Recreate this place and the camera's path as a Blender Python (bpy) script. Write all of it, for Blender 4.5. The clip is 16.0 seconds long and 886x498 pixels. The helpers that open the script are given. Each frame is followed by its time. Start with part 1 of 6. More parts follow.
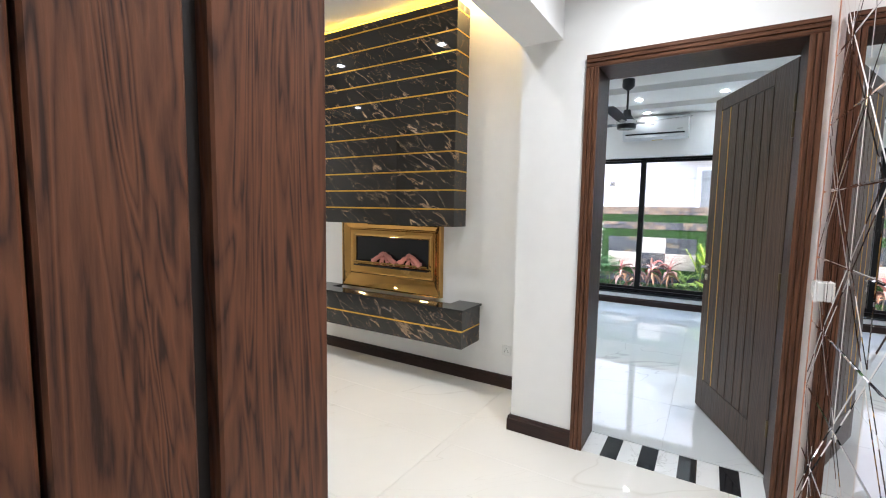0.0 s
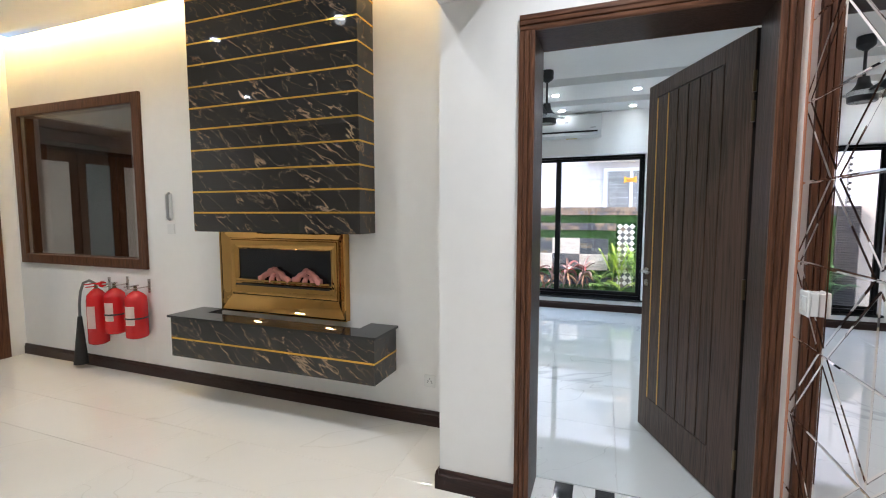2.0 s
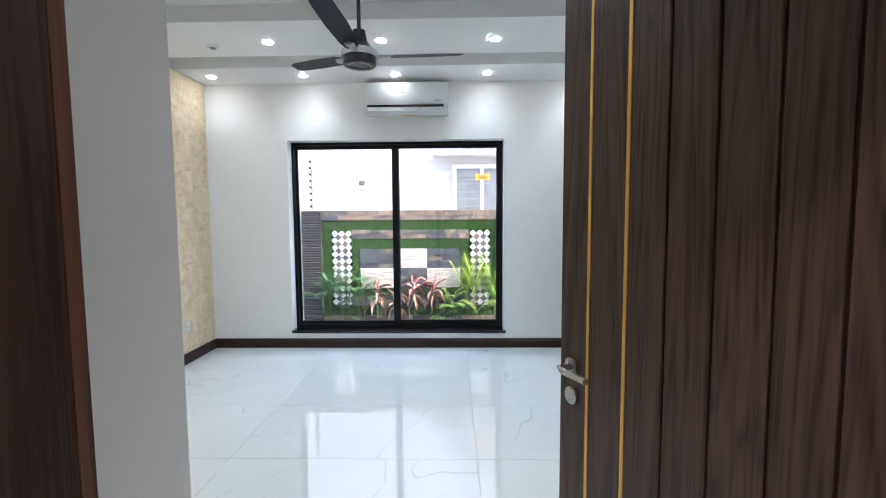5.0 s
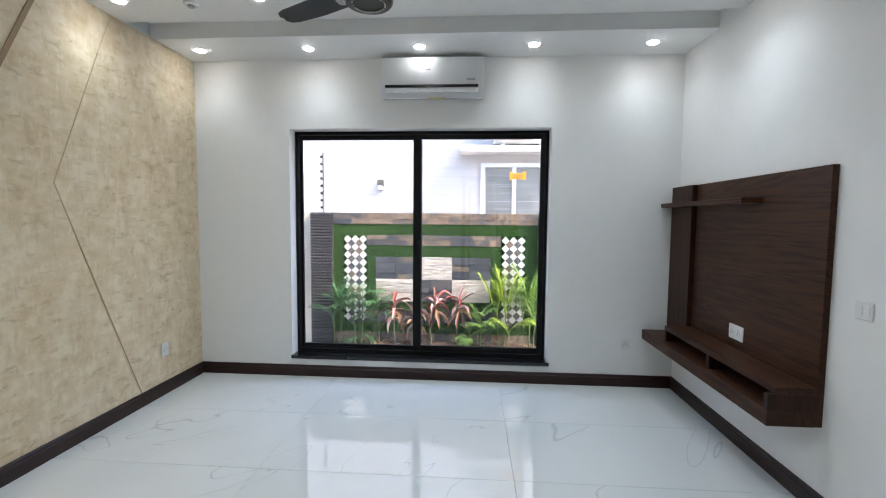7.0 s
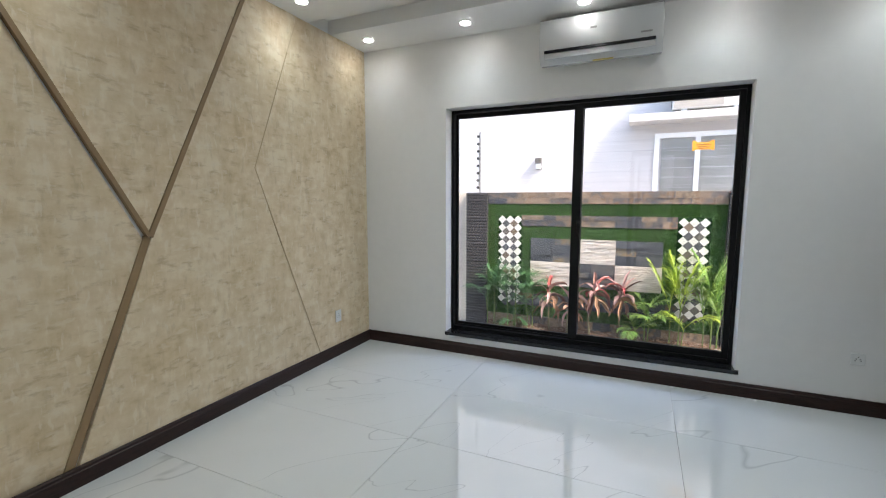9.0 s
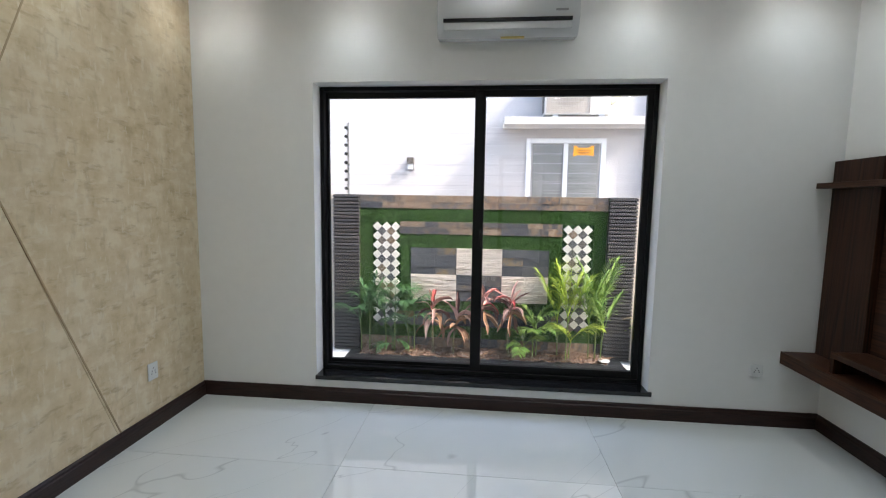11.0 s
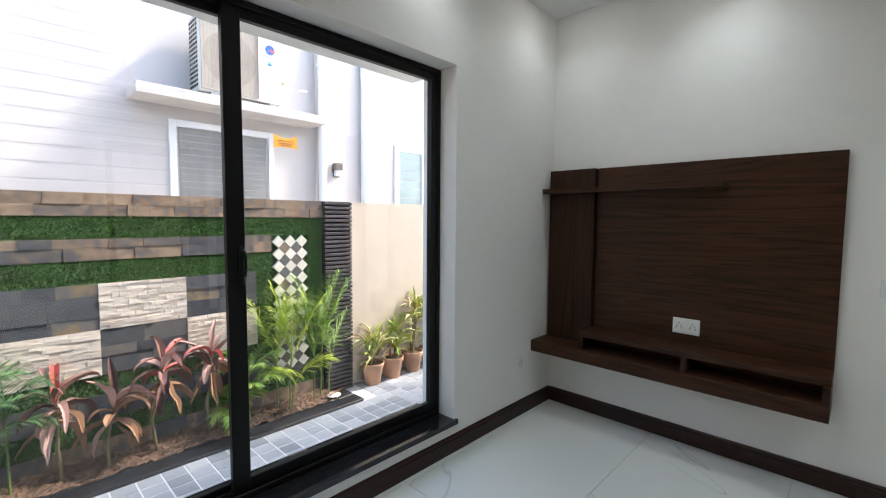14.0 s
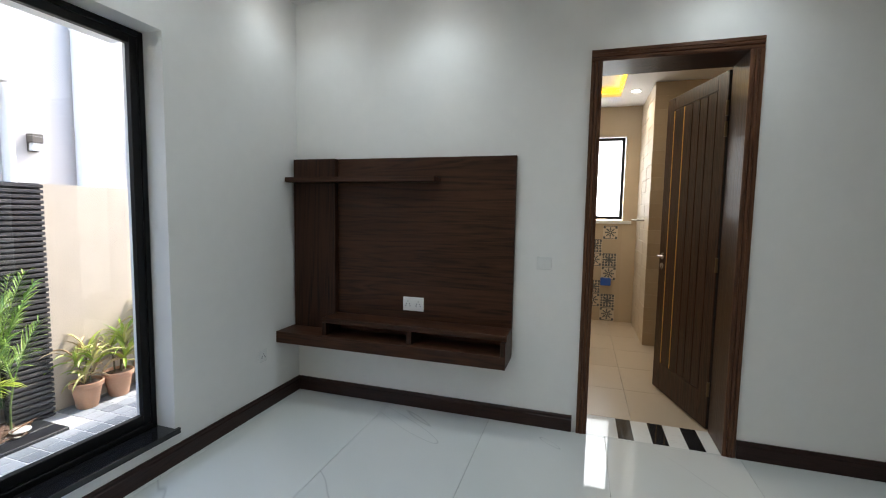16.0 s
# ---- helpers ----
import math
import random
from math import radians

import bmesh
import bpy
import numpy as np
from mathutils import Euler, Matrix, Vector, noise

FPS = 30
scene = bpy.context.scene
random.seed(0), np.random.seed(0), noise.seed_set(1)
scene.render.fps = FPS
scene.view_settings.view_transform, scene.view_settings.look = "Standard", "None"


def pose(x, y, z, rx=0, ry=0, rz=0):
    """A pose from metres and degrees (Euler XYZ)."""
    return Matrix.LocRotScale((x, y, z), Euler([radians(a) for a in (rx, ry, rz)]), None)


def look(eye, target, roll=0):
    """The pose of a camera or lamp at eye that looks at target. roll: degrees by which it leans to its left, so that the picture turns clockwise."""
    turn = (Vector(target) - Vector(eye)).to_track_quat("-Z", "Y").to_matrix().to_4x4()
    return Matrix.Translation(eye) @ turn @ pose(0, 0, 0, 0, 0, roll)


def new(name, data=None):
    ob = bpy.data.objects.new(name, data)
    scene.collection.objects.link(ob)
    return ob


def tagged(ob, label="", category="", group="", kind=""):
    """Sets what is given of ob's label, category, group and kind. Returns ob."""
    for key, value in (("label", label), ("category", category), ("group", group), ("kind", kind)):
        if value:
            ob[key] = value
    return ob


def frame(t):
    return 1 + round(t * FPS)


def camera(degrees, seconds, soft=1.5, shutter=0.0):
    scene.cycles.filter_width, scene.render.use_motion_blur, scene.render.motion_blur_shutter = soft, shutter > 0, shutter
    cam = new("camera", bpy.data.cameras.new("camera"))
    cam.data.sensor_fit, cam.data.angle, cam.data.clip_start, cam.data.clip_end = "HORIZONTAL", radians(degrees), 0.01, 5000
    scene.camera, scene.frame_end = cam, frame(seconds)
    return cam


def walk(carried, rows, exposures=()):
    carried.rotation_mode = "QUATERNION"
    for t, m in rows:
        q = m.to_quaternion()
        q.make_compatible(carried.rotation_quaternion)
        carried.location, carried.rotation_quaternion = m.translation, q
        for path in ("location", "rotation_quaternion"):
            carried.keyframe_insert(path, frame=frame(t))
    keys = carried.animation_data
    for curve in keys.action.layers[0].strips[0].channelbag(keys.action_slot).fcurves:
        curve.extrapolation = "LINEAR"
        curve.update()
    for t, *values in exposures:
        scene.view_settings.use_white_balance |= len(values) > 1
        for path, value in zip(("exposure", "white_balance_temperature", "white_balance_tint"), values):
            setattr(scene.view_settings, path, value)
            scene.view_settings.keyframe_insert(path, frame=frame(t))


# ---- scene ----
cam = camera(90.8, 16.0, 1.1)
PATH = [
    (0, (-0.084, -0.028, 1.564), (-1.122, 1.672, 1.382), 1.0),
    (0.5, (-0.211, 0.014, 1.572), (-1.016, 1.837, 1.397), 0.6),
    (1, (-0.295, 0.113, 1.554), (-1.013, 1.971, 1.382), 0.6),
    (1.5, (-0.361, 0.345, 1.573), (-1.083, 2.203, 1.406), 0.0),
    (2, (-0.38, 0.581, 1.555), (-1.069, 2.451, 1.394), 0.0),
    (2.5, (-0.393, 0.843, 1.543), (-0.839, 2.786, 1.384), 0.5),
    (3, (-0.428, 1.195, 1.565), (-0.551, 3.183, 1.391), 0.0),
    (3.5, (-0.405, 1.602, 1.582), (-0.459, 3.593, 1.406), -0.9),
    (4, (-0.391, 2.005, 1.57), (-0.427, 3.997, 1.392), -0.6),
    (6.5, (-0.52, 3.569, 1.599), (-0.598, 5.565, 1.506), 0.5),
    (7, (-0.541, 3.69, 1.605), (-0.678, 5.68, 1.468), 0.5),
    (7.5, (-0.556, 3.755, 1.584), (-0.907, 5.716, 1.404), 0.1),
    (8, (-0.574, 3.799, 1.6), (-1.26, 5.667, 1.397), -0.4),
    (8.5, (-0.572, 3.824, 1.577), (-1.386, 5.639, 1.367), -0.1),
    (9, (-0.55, 3.879, 1.569), (-1.372, 5.689, 1.349), -0.0),
    (9.5, (-0.62, 3.996, 1.559), (-1.267, 5.875, 1.333), 0.5),
    (12, (-1.433, 5.177, 1.599), (-1.505, 7.167, 1.407), 0.1),
    (12.5, (-1.609, 5.415, 1.574), (-1.588, 7.407, 1.396), -0.1),
    (13, (-1.723, 5.741, 1.555), (-1.326, 7.695, 1.39), 0.5),
    (13.5, (-1.789, 5.964, 1.544), (-0.791, 7.692, 1.402), 0.9),
    (14, (-1.874, 6.073, 1.527), (-0.437, 7.457, 1.387), 0.4),
    (14.5, (-1.889, 6.054, 1.503), (-0.267, 7.215, 1.362), 0.7),
    (15, (-1.865, 5.983, 1.511), (-0.124, 6.954, 1.351), 0.8),
    (15.5, (-1.807, 5.868, 1.515), (0.043, 6.61, 1.35), 1.0),
    (16, (-1.71, 5.712, 1.508), (0.191, 6.31, 1.343), 1.0),
]
EXPOSE = [(0.0, 3.67, 5850, 10), (1.4, 3.64, 5800, 10), (2.0, 3.4, 5850, 10), (3.0, 3.6, 5850, 10), (4.0, 3.6, 5900, 10), (6.5, 3.2, 6150, 12), (9.5, 2.86, 6500, 11), (12.5, 2.62, 6550, 10), (14.0, 2.66, 6650, 10), (16.0, 2.75, 6450, 9)]
walk(cam, [(t, look(eye, target, roll)) for t, eye, target, roll in PATH], EXPOSE)


# ---- daylight ----
world = bpy.data.worlds.new("sky")
scene.world = world
world.use_nodes = True
_wn = world.node_tree
sky = _wn.nodes.new("ShaderNodeTexSky")
sky.sky_type, sky.sun_disc = "NISHITA", False
SUN = Vector((1.2, -0.42, 1.3)).normalized()  # towards the sun
sky.sun_elevation = math.asin(SUN.z)
sky.sun_rotation = math.atan2(SUN.x, SUN.y)
sky.dust_density = 2.0
sky.ozone_density = 0.9
_wn.links.new(sky.outputs[0], _wn.nodes["Background"].inputs[0])
_wn.nodes["Background"].inputs[1].default_value = 0.15
sun = new("sun", bpy.data.lights.new("sun", "SUN"))
sun.data.energy, sun.data.angle, sun.data.color = 1.05, radians(5.0), (1.0, 0.94, 0.87)
sun.matrix_world = look(SUN * 30, (0, 0, 0))


# ---- helpers for meshes ----
def bx(bm, a, b, bevel=0.0, seg=1):
    """A box from corner a to corner b added to bm."""
    c = [min(p, q) for p, q in zip(a, b)]
    d = [max(p, q) for p, q in zip(a, b)]
    v = [bm.verts.new((x, y, z)) for x in (c[0], d[0]) for y in (c[1], d[1]) for z in (c[2], d[2])]
    f = [bm.faces.new([v[i] for i in q]) for q in
         ((0, 1, 3, 2), (4, 6, 7, 5), (0, 4, 5, 1), (2, 3, 7, 6), (0, 2, 6, 4), (1, 5, 7, 3))]
    if bevel:
        edges = list({e for q in f for e in q.edges})
        bmesh.ops.bevel(bm, geom=edges, offset=bevel, segments=seg, affect="EDGES", profile=0.5)
    return bm


def cyl(bm, a, b, r1, r2=None, seg=16):
    """A round bar from a to b."""
    a, b = Vector(a), Vector(b)
    r2 = r1 if r2 is None else r2
    m = Matrix.Translation((a + b) / 2) @ (b - a).to_track_quat("Z", "Y").to_matrix().to_4x4()
    bmesh.ops.create_cone(bm, cap_ends=True, segments=seg, radius1=r1, radius2=r2, depth=(b - a).length, matrix=m)
    return bm


def lathe(bm, profile, centre=(0, 0, 0), seg=24):
    """A turned body round the upright axis; profile is a list of radius, height."""
    rings = []
    for r, z in profile:
        rings.append([bm.verts.new((centre[0] + r * math.cos(2 * math.pi * k / seg),
                                    centre[1] + r * math.sin(2 * math.pi * k / seg), centre[2] + z)) for k in range(seg)])
    for p, q in zip(rings, rings[1:]):
        for k in range(seg):
            bm.faces.new((p[k], p[(k + 1) % seg], q[(k + 1) % seg], q[k]))
    bm.faces.new(rings[0][::-1])
    bm.faces.new(rings[-1])
    return bm


def tube(bm, pts, r, seg=8, r2=None):
    """A round pipe along points."""
    pts = [Vector(p) for p in pts]
    r2 = r if r2 is None else r2
    prev = None
    n = len(pts)
    for i, p in enumerate(pts):
        d = (pts[min(i + 1, n - 1)] - pts[max(i - 1, 0)]).normalized()
        u = d.orthogonal().normalized() if prev is None else (prev[1] - d * prev[1].dot(d)).normalized()
        w = d.cross(u)
        rad = r + (r2 - r) * i / max(1, n - 1)
        ring = [bm.verts.new(p + (u * math.cos(2 * math.pi * k / seg) + w * math.sin(2 * math.pi * k / seg)) * rad) for k in range(seg)]
        if prev:
            for k in range(seg):
                bm.faces.new((prev[0][k], prev[0][(k + 1) % seg], ring[(k + 1) % seg], ring[k]))
        else:
            bm.faces.new(ring[::-1])
        prev = (ring, u)
    bm.faces.new(prev[0])
    return bm


def extrude_poly(bm, pts, axis, lo, hi):
    """A prism: pts are 2D in the two other axes, in x, y, z order."""
    def at(p, h):
        return (h, p[0], p[1]) if axis == "x" else (p[0], h, p[1]) if axis == "y" else (p[0], p[1], h)
    a = [bm.verts.new(at(p, lo)) for p in pts]
    b = [bm.verts.new(at(p, hi)) for p in pts]
    n = len(pts)
    bm.faces.new(a)
    bm.faces.new(b[::-1])
    for i in range(n):
        bm.faces.new((a[i], b[i], b[(i + 1) % n], a[(i + 1) % n]))
    return bm


def part(name, bm, material, parent=None, label="", smooth=False):
    """Links a bmesh as one mesh object, under a thing or a part if one is given."""
    bmesh.ops.recalc_face_normals(bm, faces=bm.faces)
    me = bpy.data.meshes.new(name)
    bm.to_mesh(me)
    bm.free()
    me.materials.append(material)
    if smooth:
        for p in me.polygons:
            p.use_smooth = True
        me.set_sharp_from_angle(angle=radians(35))
    return place(name, me, parent, label)


def place(name, me, parent=None, label=""):
    ob = new(name, me)
    if parent is not None:
        ob.parent = parent
        if parent.parent is None:
            ob.matrix_parent_inverse = parent.matrix_basis.inverted()
    if label:
        ob["label"] = label
    return ob


def thing(name, x, y, z, label, category, group=""):
    ob = new(name)
    ob.empty_display_size = 0.1
    ob.matrix_basis = Matrix.Translation((x, y, z))
    return tagged(ob, label, category, group)


def solid(name, boxes, material, label, kind="structure", category="", bevel=0.0):
    bm = bmesh.new()
    for a, b in boxes:
        bx(bm, a, b, bevel)
    ob = part(name, bm, material)
    return tagged(ob, label, category, "", kind)


def B(*boxes, bevel=0.0, seg=1):
    bm = bmesh.new()
    for a, b in boxes:
        bx(bm, a, b, bevel, seg)
    return bm


# ---- materials ----
def mat(name, color, rough=0.5, metal=0.0, bump=0.0, scale=40.0, vary=0.0, coat=0.0, spec=0.5):
    m = bpy.data.materials.new(name)
    m.use_nodes = True
    nt = m.node_tree
    p = nt.nodes["Principled BSDF"]
    p.inputs["Base Color"].default_value = (*color, 1)
    p.inputs["Roughness"].default_value = rough
    p.inputs["Metallic"].default_value = metal
    p.inputs["Specular IOR Level"].default_value = spec
    p.inputs["Coat Weight"].default_value = coat
    p.inputs["Coat Roughness"].default_value = 0.08
    if bump or vary:
        tc = nt.nodes.new("ShaderNodeTexCoord")
        n = nt.nodes.new("ShaderNodeTexNoise")
        n.inputs["Scale"].default_value, n.inputs["Detail"].default_value = scale, 4
        nt.links.new(tc.outputs["Object"], n.inputs["Vector"])
        if bump:
            b = nt.nodes.new("ShaderNodeBump")
            b.inputs["Strength"].default_value, b.inputs["Distance"].default_value = min(1.0, bump), 0.01 if bump < 0.8 else 0.03
            nt.links.new(n.outputs["Fac"], b.inputs["Height"])
            nt.links.new(b.outputs[0], p.inputs["Normal"])
        if vary:
            n2 = nt.nodes.new("ShaderNodeTexNoise")
            n2.inputs["Scale"].default_value, n2.inputs["Detail"].default_value = scale * 0.07, 6
            nt.links.new(tc.outputs["Object"], n2.inputs["Vector"])
            r = ramp(nt, n2.outputs["Fac"], [(0.3, tuple(c * (1 - vary) for c in color)), (0.7, tuple(min(1, c * (1 + vary)) for c in color))])
            nt.links.new(r, p.inputs["Base Color"])
            r2 = nt.nodes.new("ShaderNodeMapRange")
            r2.inputs["To Min"].default_value, r2.inputs["To Max"].default_value = max(0.02, rough * 0.85), min(1, rough * 1.15)
            nt.links.new(n.outputs["Fac"], r2.inputs["Value"])
            nt.links.new(r2.outputs[0], p.inputs["Roughness"])
    return m


def ramp(nt, source, stops):
    r = nt.nodes.new("ShaderNodeValToRGB")
    e = r.color_ramp.elements
    while len(e) < len(stops):
        e.new(0.5)
    for k, (pos, col) in zip(e, stops):
        k.position, k.color = pos, (*col, 1)
    nt.links.new(source, r.inputs[0])
    return r.outputs[0]


def wood(name, dark, light, grain=(1, 1, 0.06), rough=0.35, scale=22.0, coat=0.03, spec=0.3, figure=9.0):
    """Stained oak: long streaks, wavy cathedral figure and fine pores along the grain."""
    m = mat(name, light, rough, coat=coat, spec=spec)
    nt = m.node_tree
    p = nt.nodes["Principled BSDF"]
    tc = nt.nodes.new("ShaderNodeTexCoord")
    info = nt.nodes.new("ShaderNodeObjectInfo")
    addv = nt.nodes.new("ShaderNodeVectorMath")
    mulv = nt.nodes.new("ShaderNodeVectorMath")
    mulv.operation = "MULTIPLY"
    mulv.inputs[1].default_value = grain
    sc = nt.nodes.new("ShaderNodeVectorMath")
    sc.operation = "SCALE"
    sc.inputs[3].default_value = 7.0
    nt.links.new(tc.outputs["Object"], mulv.inputs[0])
    comb = nt.nodes.new("ShaderNodeCombineXYZ")
    for k in range(3):
        nt.links.new(info.outputs["Random"], comb.inputs[k])
    nt.links.new(comb.outputs[0], sc.inputs[0])
    nt.links.new(mulv.outputs[0], addv.inputs[0])
    nt.links.new(sc.outputs[0], addv.inputs[1])
    broad = nt.nodes.new("ShaderNodeTexNoise")
    broad.inputs["Scale"].default_value, broad.inputs["Detail"].default_value = scale * 0.35, 3
    broad.inputs["Distortion"].default_value = 1.2
    nt.links.new(addv.outputs[0], broad.inputs["Vector"])
    rings = nt.nodes.new("ShaderNodeMath")
    rings.operation = "MULTIPLY"
    rings.inputs[1].default_value = figure
    nt.links.new(broad.outputs["Fac"], rings.inputs[0])
    fr = nt.nodes.new("ShaderNodeMath")
    fr.operation = "PINGPONG"
    fr.inputs[1].default_value = 0.5
    nt.links.new(rings.outputs[0], fr.inputs[0])
    fine = nt.nodes.new("ShaderNodeTexNoise")
    fine.inputs["Scale"].default_value, fine.inputs["Detail"].default_value = scale * 5.0, 5
    nt.links.new(addv.outputs[0], fine.inputs["Vector"])
    mix = nt.nodes.new("ShaderNodeMath")
    mix.operation = "MULTIPLY_ADD"
    mix.inputs[1].default_value = 0.9
    nt.links.new(fr.outputs[0], mix.inputs[0])
    nt.links.new(fine.outputs["Fac"], mix.inputs[2])
    mid = tuple((a + b) / 2 for a, b in zip(dark, light))
    nt.links.new(ramp(nt, mix.outputs[0], [(0.42, dark), (0.62, mid), (0.95, light)]), p.inputs["Base Color"])
    b = nt.nodes.new("ShaderNodeBump")
    b.inputs["Strength"].default_value, b.inputs["Distance"].default_value = 0.25, 0.004
    nt.links.new(mix.outputs[0], b.inputs["Height"])
    nt.links.new(b.outputs[0], p.inputs["Normal"])
    return m


def veined(name, base, vein, rough, scale, width, extra=None, spec=0.5, slant=(0, 0, 0), squeeze=None):
    """Polished marble: thin wandering veins over a softly clouded ground."""
    m = mat(name, base, rough, spec=spec)
    nt = m.node_tree
    p = nt.nodes["Principled BSDF"]
    tc = nt.nodes.new("ShaderNodeTexCoord")
    info = nt.nodes.new("ShaderNodeObjectInfo")
    mp = nt.nodes.new("ShaderNodeMapping")
    mp.inputs["Rotation"].default_value = slant
    nt.links.new(tc.outputs["Object"], mp.inputs["Vector"])
    if slant != (0, 0, 0):
        turned = mp
        mp = nt.nodes.new("ShaderNodeMapping")
        mp.inputs["Scale"].default_value = (1, 1, 0.26)
        nt.links.new(turned.outputs[0], mp.inputs["Vector"])
    if squeeze:
        mp.inputs["Rotation"].default_value = (0, 0, 0.75)
        turned = mp
        mp = nt.nodes.new("ShaderNodeMapping")
        mp.inputs["Scale"].default_value = squeeze
        nt.links.new(turned.outputs[0], mp.inputs["Vector"])
    sc = nt.nodes.new("ShaderNodeVectorMath")
    sc.operation = "MULTIPLY_ADD"
    sc.inputs[1].default_value = (13, 7, 5)
    comb = nt.nodes.new("ShaderNodeCombineXYZ")
    for k in range(3):
        nt.links.new(info.outputs["Random"], comb.inputs[k])
    nt.links.new(comb.outputs[0], sc.inputs[0])
    nt.links.new(mp.outputs[0], sc.inputs[2])
    n = nt.nodes.new("ShaderNodeTexNoise")
    n.inputs["Scale"].default_value, n.inputs["Detail"].default_value = scale, 3.5 if squeeze else 7
    n.inputs["Roughness"].default_value, n.inputs["Distortion"].default_value = 0.55, 0.7 if squeeze else 1.1 if slant == (0, 0, 0) else 0.35
    nt.links.new(sc.outputs[0], n.inputs["Vector"])
    d = nt.nodes.new("ShaderNodeMath")
    d.operation = "SUBTRACT"
    d.inputs[1].default_value = 0.5
    nt.links.new(n.outputs["Fac"], d.inputs[0])
    a = nt.nodes.new("ShaderNodeMath")
    a.operation = "ABSOLUTE"
    nt.links.new(d.outputs[0], a.inputs[0])
    gate = nt.nodes.new("ShaderNodeTexNoise")
    gate.inputs["Scale"].default_value, gate.inputs["Detail"].default_value = scale * 0.8, 2
    nt.links.new(sc.outputs[0], gate.inputs["Vector"])
    g = nt.nodes.new("ShaderNodeMapRange")
    g.inputs["From Min"].default_value, g.inputs["From Max"].default_value = 0.45, 0.62
    g.inputs["To Min"].default_value, g.inputs["To Max"].default_value = 6.0, 1.0
    nt.links.new(gate.outputs["Fac"], g.inputs["Value"])
    w = nt.nodes.new("ShaderNodeMath")
    w.operation = "MULTIPLY"
    nt.links.new(a.outputs[0], w.inputs[0])
    nt.links.new(g.outputs[0], w.inputs[1])
    cloud = nt.nodes.new("ShaderNodeTexNoise")
    cloud.inputs["Scale"].default_value, cloud.inputs["Detail"].default_value = scale * 1.7, 4
    nt.links.new(sc.outputs[0], cloud.inputs["Vector"])
    ground = ramp(nt, cloud.outputs["Fac"], [(0.3, base), (0.7, extra or base)])
    vm = ramp(nt, w.outputs[0], [(0.0, (1, 1, 1)), (width * 0.45, (0.55, 0.55, 0.55)), (width, (0, 0, 0))])
    mx = nt.nodes.new("ShaderNodeMix")
    mx.data_type = "RGBA"
    nt.links.new(vm, mx.inputs["Factor"])
    nt.links.new(ground, mx.inputs["A"])
    mx.inputs["B"].default_value = (*vein, 1)
    nt.links.new(mx.outputs["Result"], p.inputs["Base Color"])
    return m


def random_tint(name, stops, rough=0.7, bump=0.5, scale=30.0, metal=0.0, inner=0.5, mottle=9.0):
    """Stone whose colour goes from piece to piece, with mottling inside each piece."""
    m = mat(name, stops[0][1], rough, metal, bump, scale)
    nt = m.node_tree
    info = nt.nodes.new("ShaderNodeObjectInfo")
    tc = nt.nodes.new("ShaderNodeTexCoord")
    n = nt.nodes.new("ShaderNodeTexNoise")
    n.inputs["Scale"].default_value, n.inputs["Detail"].default_value = mottle, 7
    nt.links.new(tc.outputs["Object"], n.inputs["Vector"])
    geo = nt.nodes.new("ShaderNodeNewGeometry")
    s1 = nt.nodes.new("ShaderNodeMath")
    s1.operation = "ADD"
    nt.links.new(info.outputs["Random"], s1.inputs[0])
    nt.links.new(geo.outputs["Random Per Island"], s1.inputs[1])
    s0 = nt.nodes.new("ShaderNodeMath")
    s0.operation = "FRACT"
    nt.links.new(s1.outputs[0], s0.inputs[0])
    s2 = nt.nodes.new("ShaderNodeMath")
    s2.operation = "MULTIPLY_ADD"
    s2.inputs[1].default_value = inner
    nt.links.new(n.outputs["Fac"], s2.inputs[0])
    nt.links.new(s0.outputs[0], s2.inputs[2])
    s3 = nt.nodes.new("ShaderNodeMath")
    s3.operation = "SUBTRACT"
    s3.inputs[1].default_value = inner / 2
    nt.links.new(s2.outputs[0], s3.inputs[0])
    nt.links.new(ramp(nt, s3.outputs[0], stops), nt.nodes["Principled BSDF"].inputs["Base Color"])
    return m


def glow(name, color, strength):
    m = mat(name, color, 0.5)
    p = m.node_tree.nodes["Principled BSDF"]
    p.inputs["Emission Color"].default_value = (*color, 1)
    p.inputs["Emission Strength"].default_value = strength
    return m


def clear_glass(name, tint=(1, 1, 1), gloss=0.035):
    """A thin pane: clear, with a reflection that grows at grazing angles."""
    m = bpy.data.materials.new(name)
    m.use_nodes = True
    nt = m.node_tree
    nt.nodes.remove(nt.nodes["Principled BSDF"])
    t = nt.nodes.new("ShaderNodeBsdfTransparent")
    t.inputs[0].default_value = (*tint, 1)
    g = nt.nodes.new("ShaderNodeBsdfGlossy")
    g.inputs["Roughness"].default_value = 0.01
    lw = nt.nodes.new("ShaderNodeLayerWeight")
    pw = nt.nodes.new("ShaderNodeMath")
    pw.operation = "POWER"
    pw.inputs[1].default_value = 4.0
    nt.links.new(lw.outputs["Facing"], pw.inputs[0])
    f = nt.nodes.new("ShaderNodeMath")
    f.operation = "MULTIPLY_ADD"
    f.inputs[1].default_value, f.inputs[2].default_value = 0.6, gloss
    nt.links.new(pw.outputs[0], f.inputs[0])
    mx = nt.nodes.new("ShaderNodeMixShader")
    nt.links.new(f.outputs[0], mx.inputs[0])
    nt.links.new(t.outputs[0], mx.inputs[1])
    nt.links.new(g.outputs[0], mx.inputs[2])
    nt.links.new(mx.outputs[0], nt.nodes["Material Output"].inputs[0])
    return m


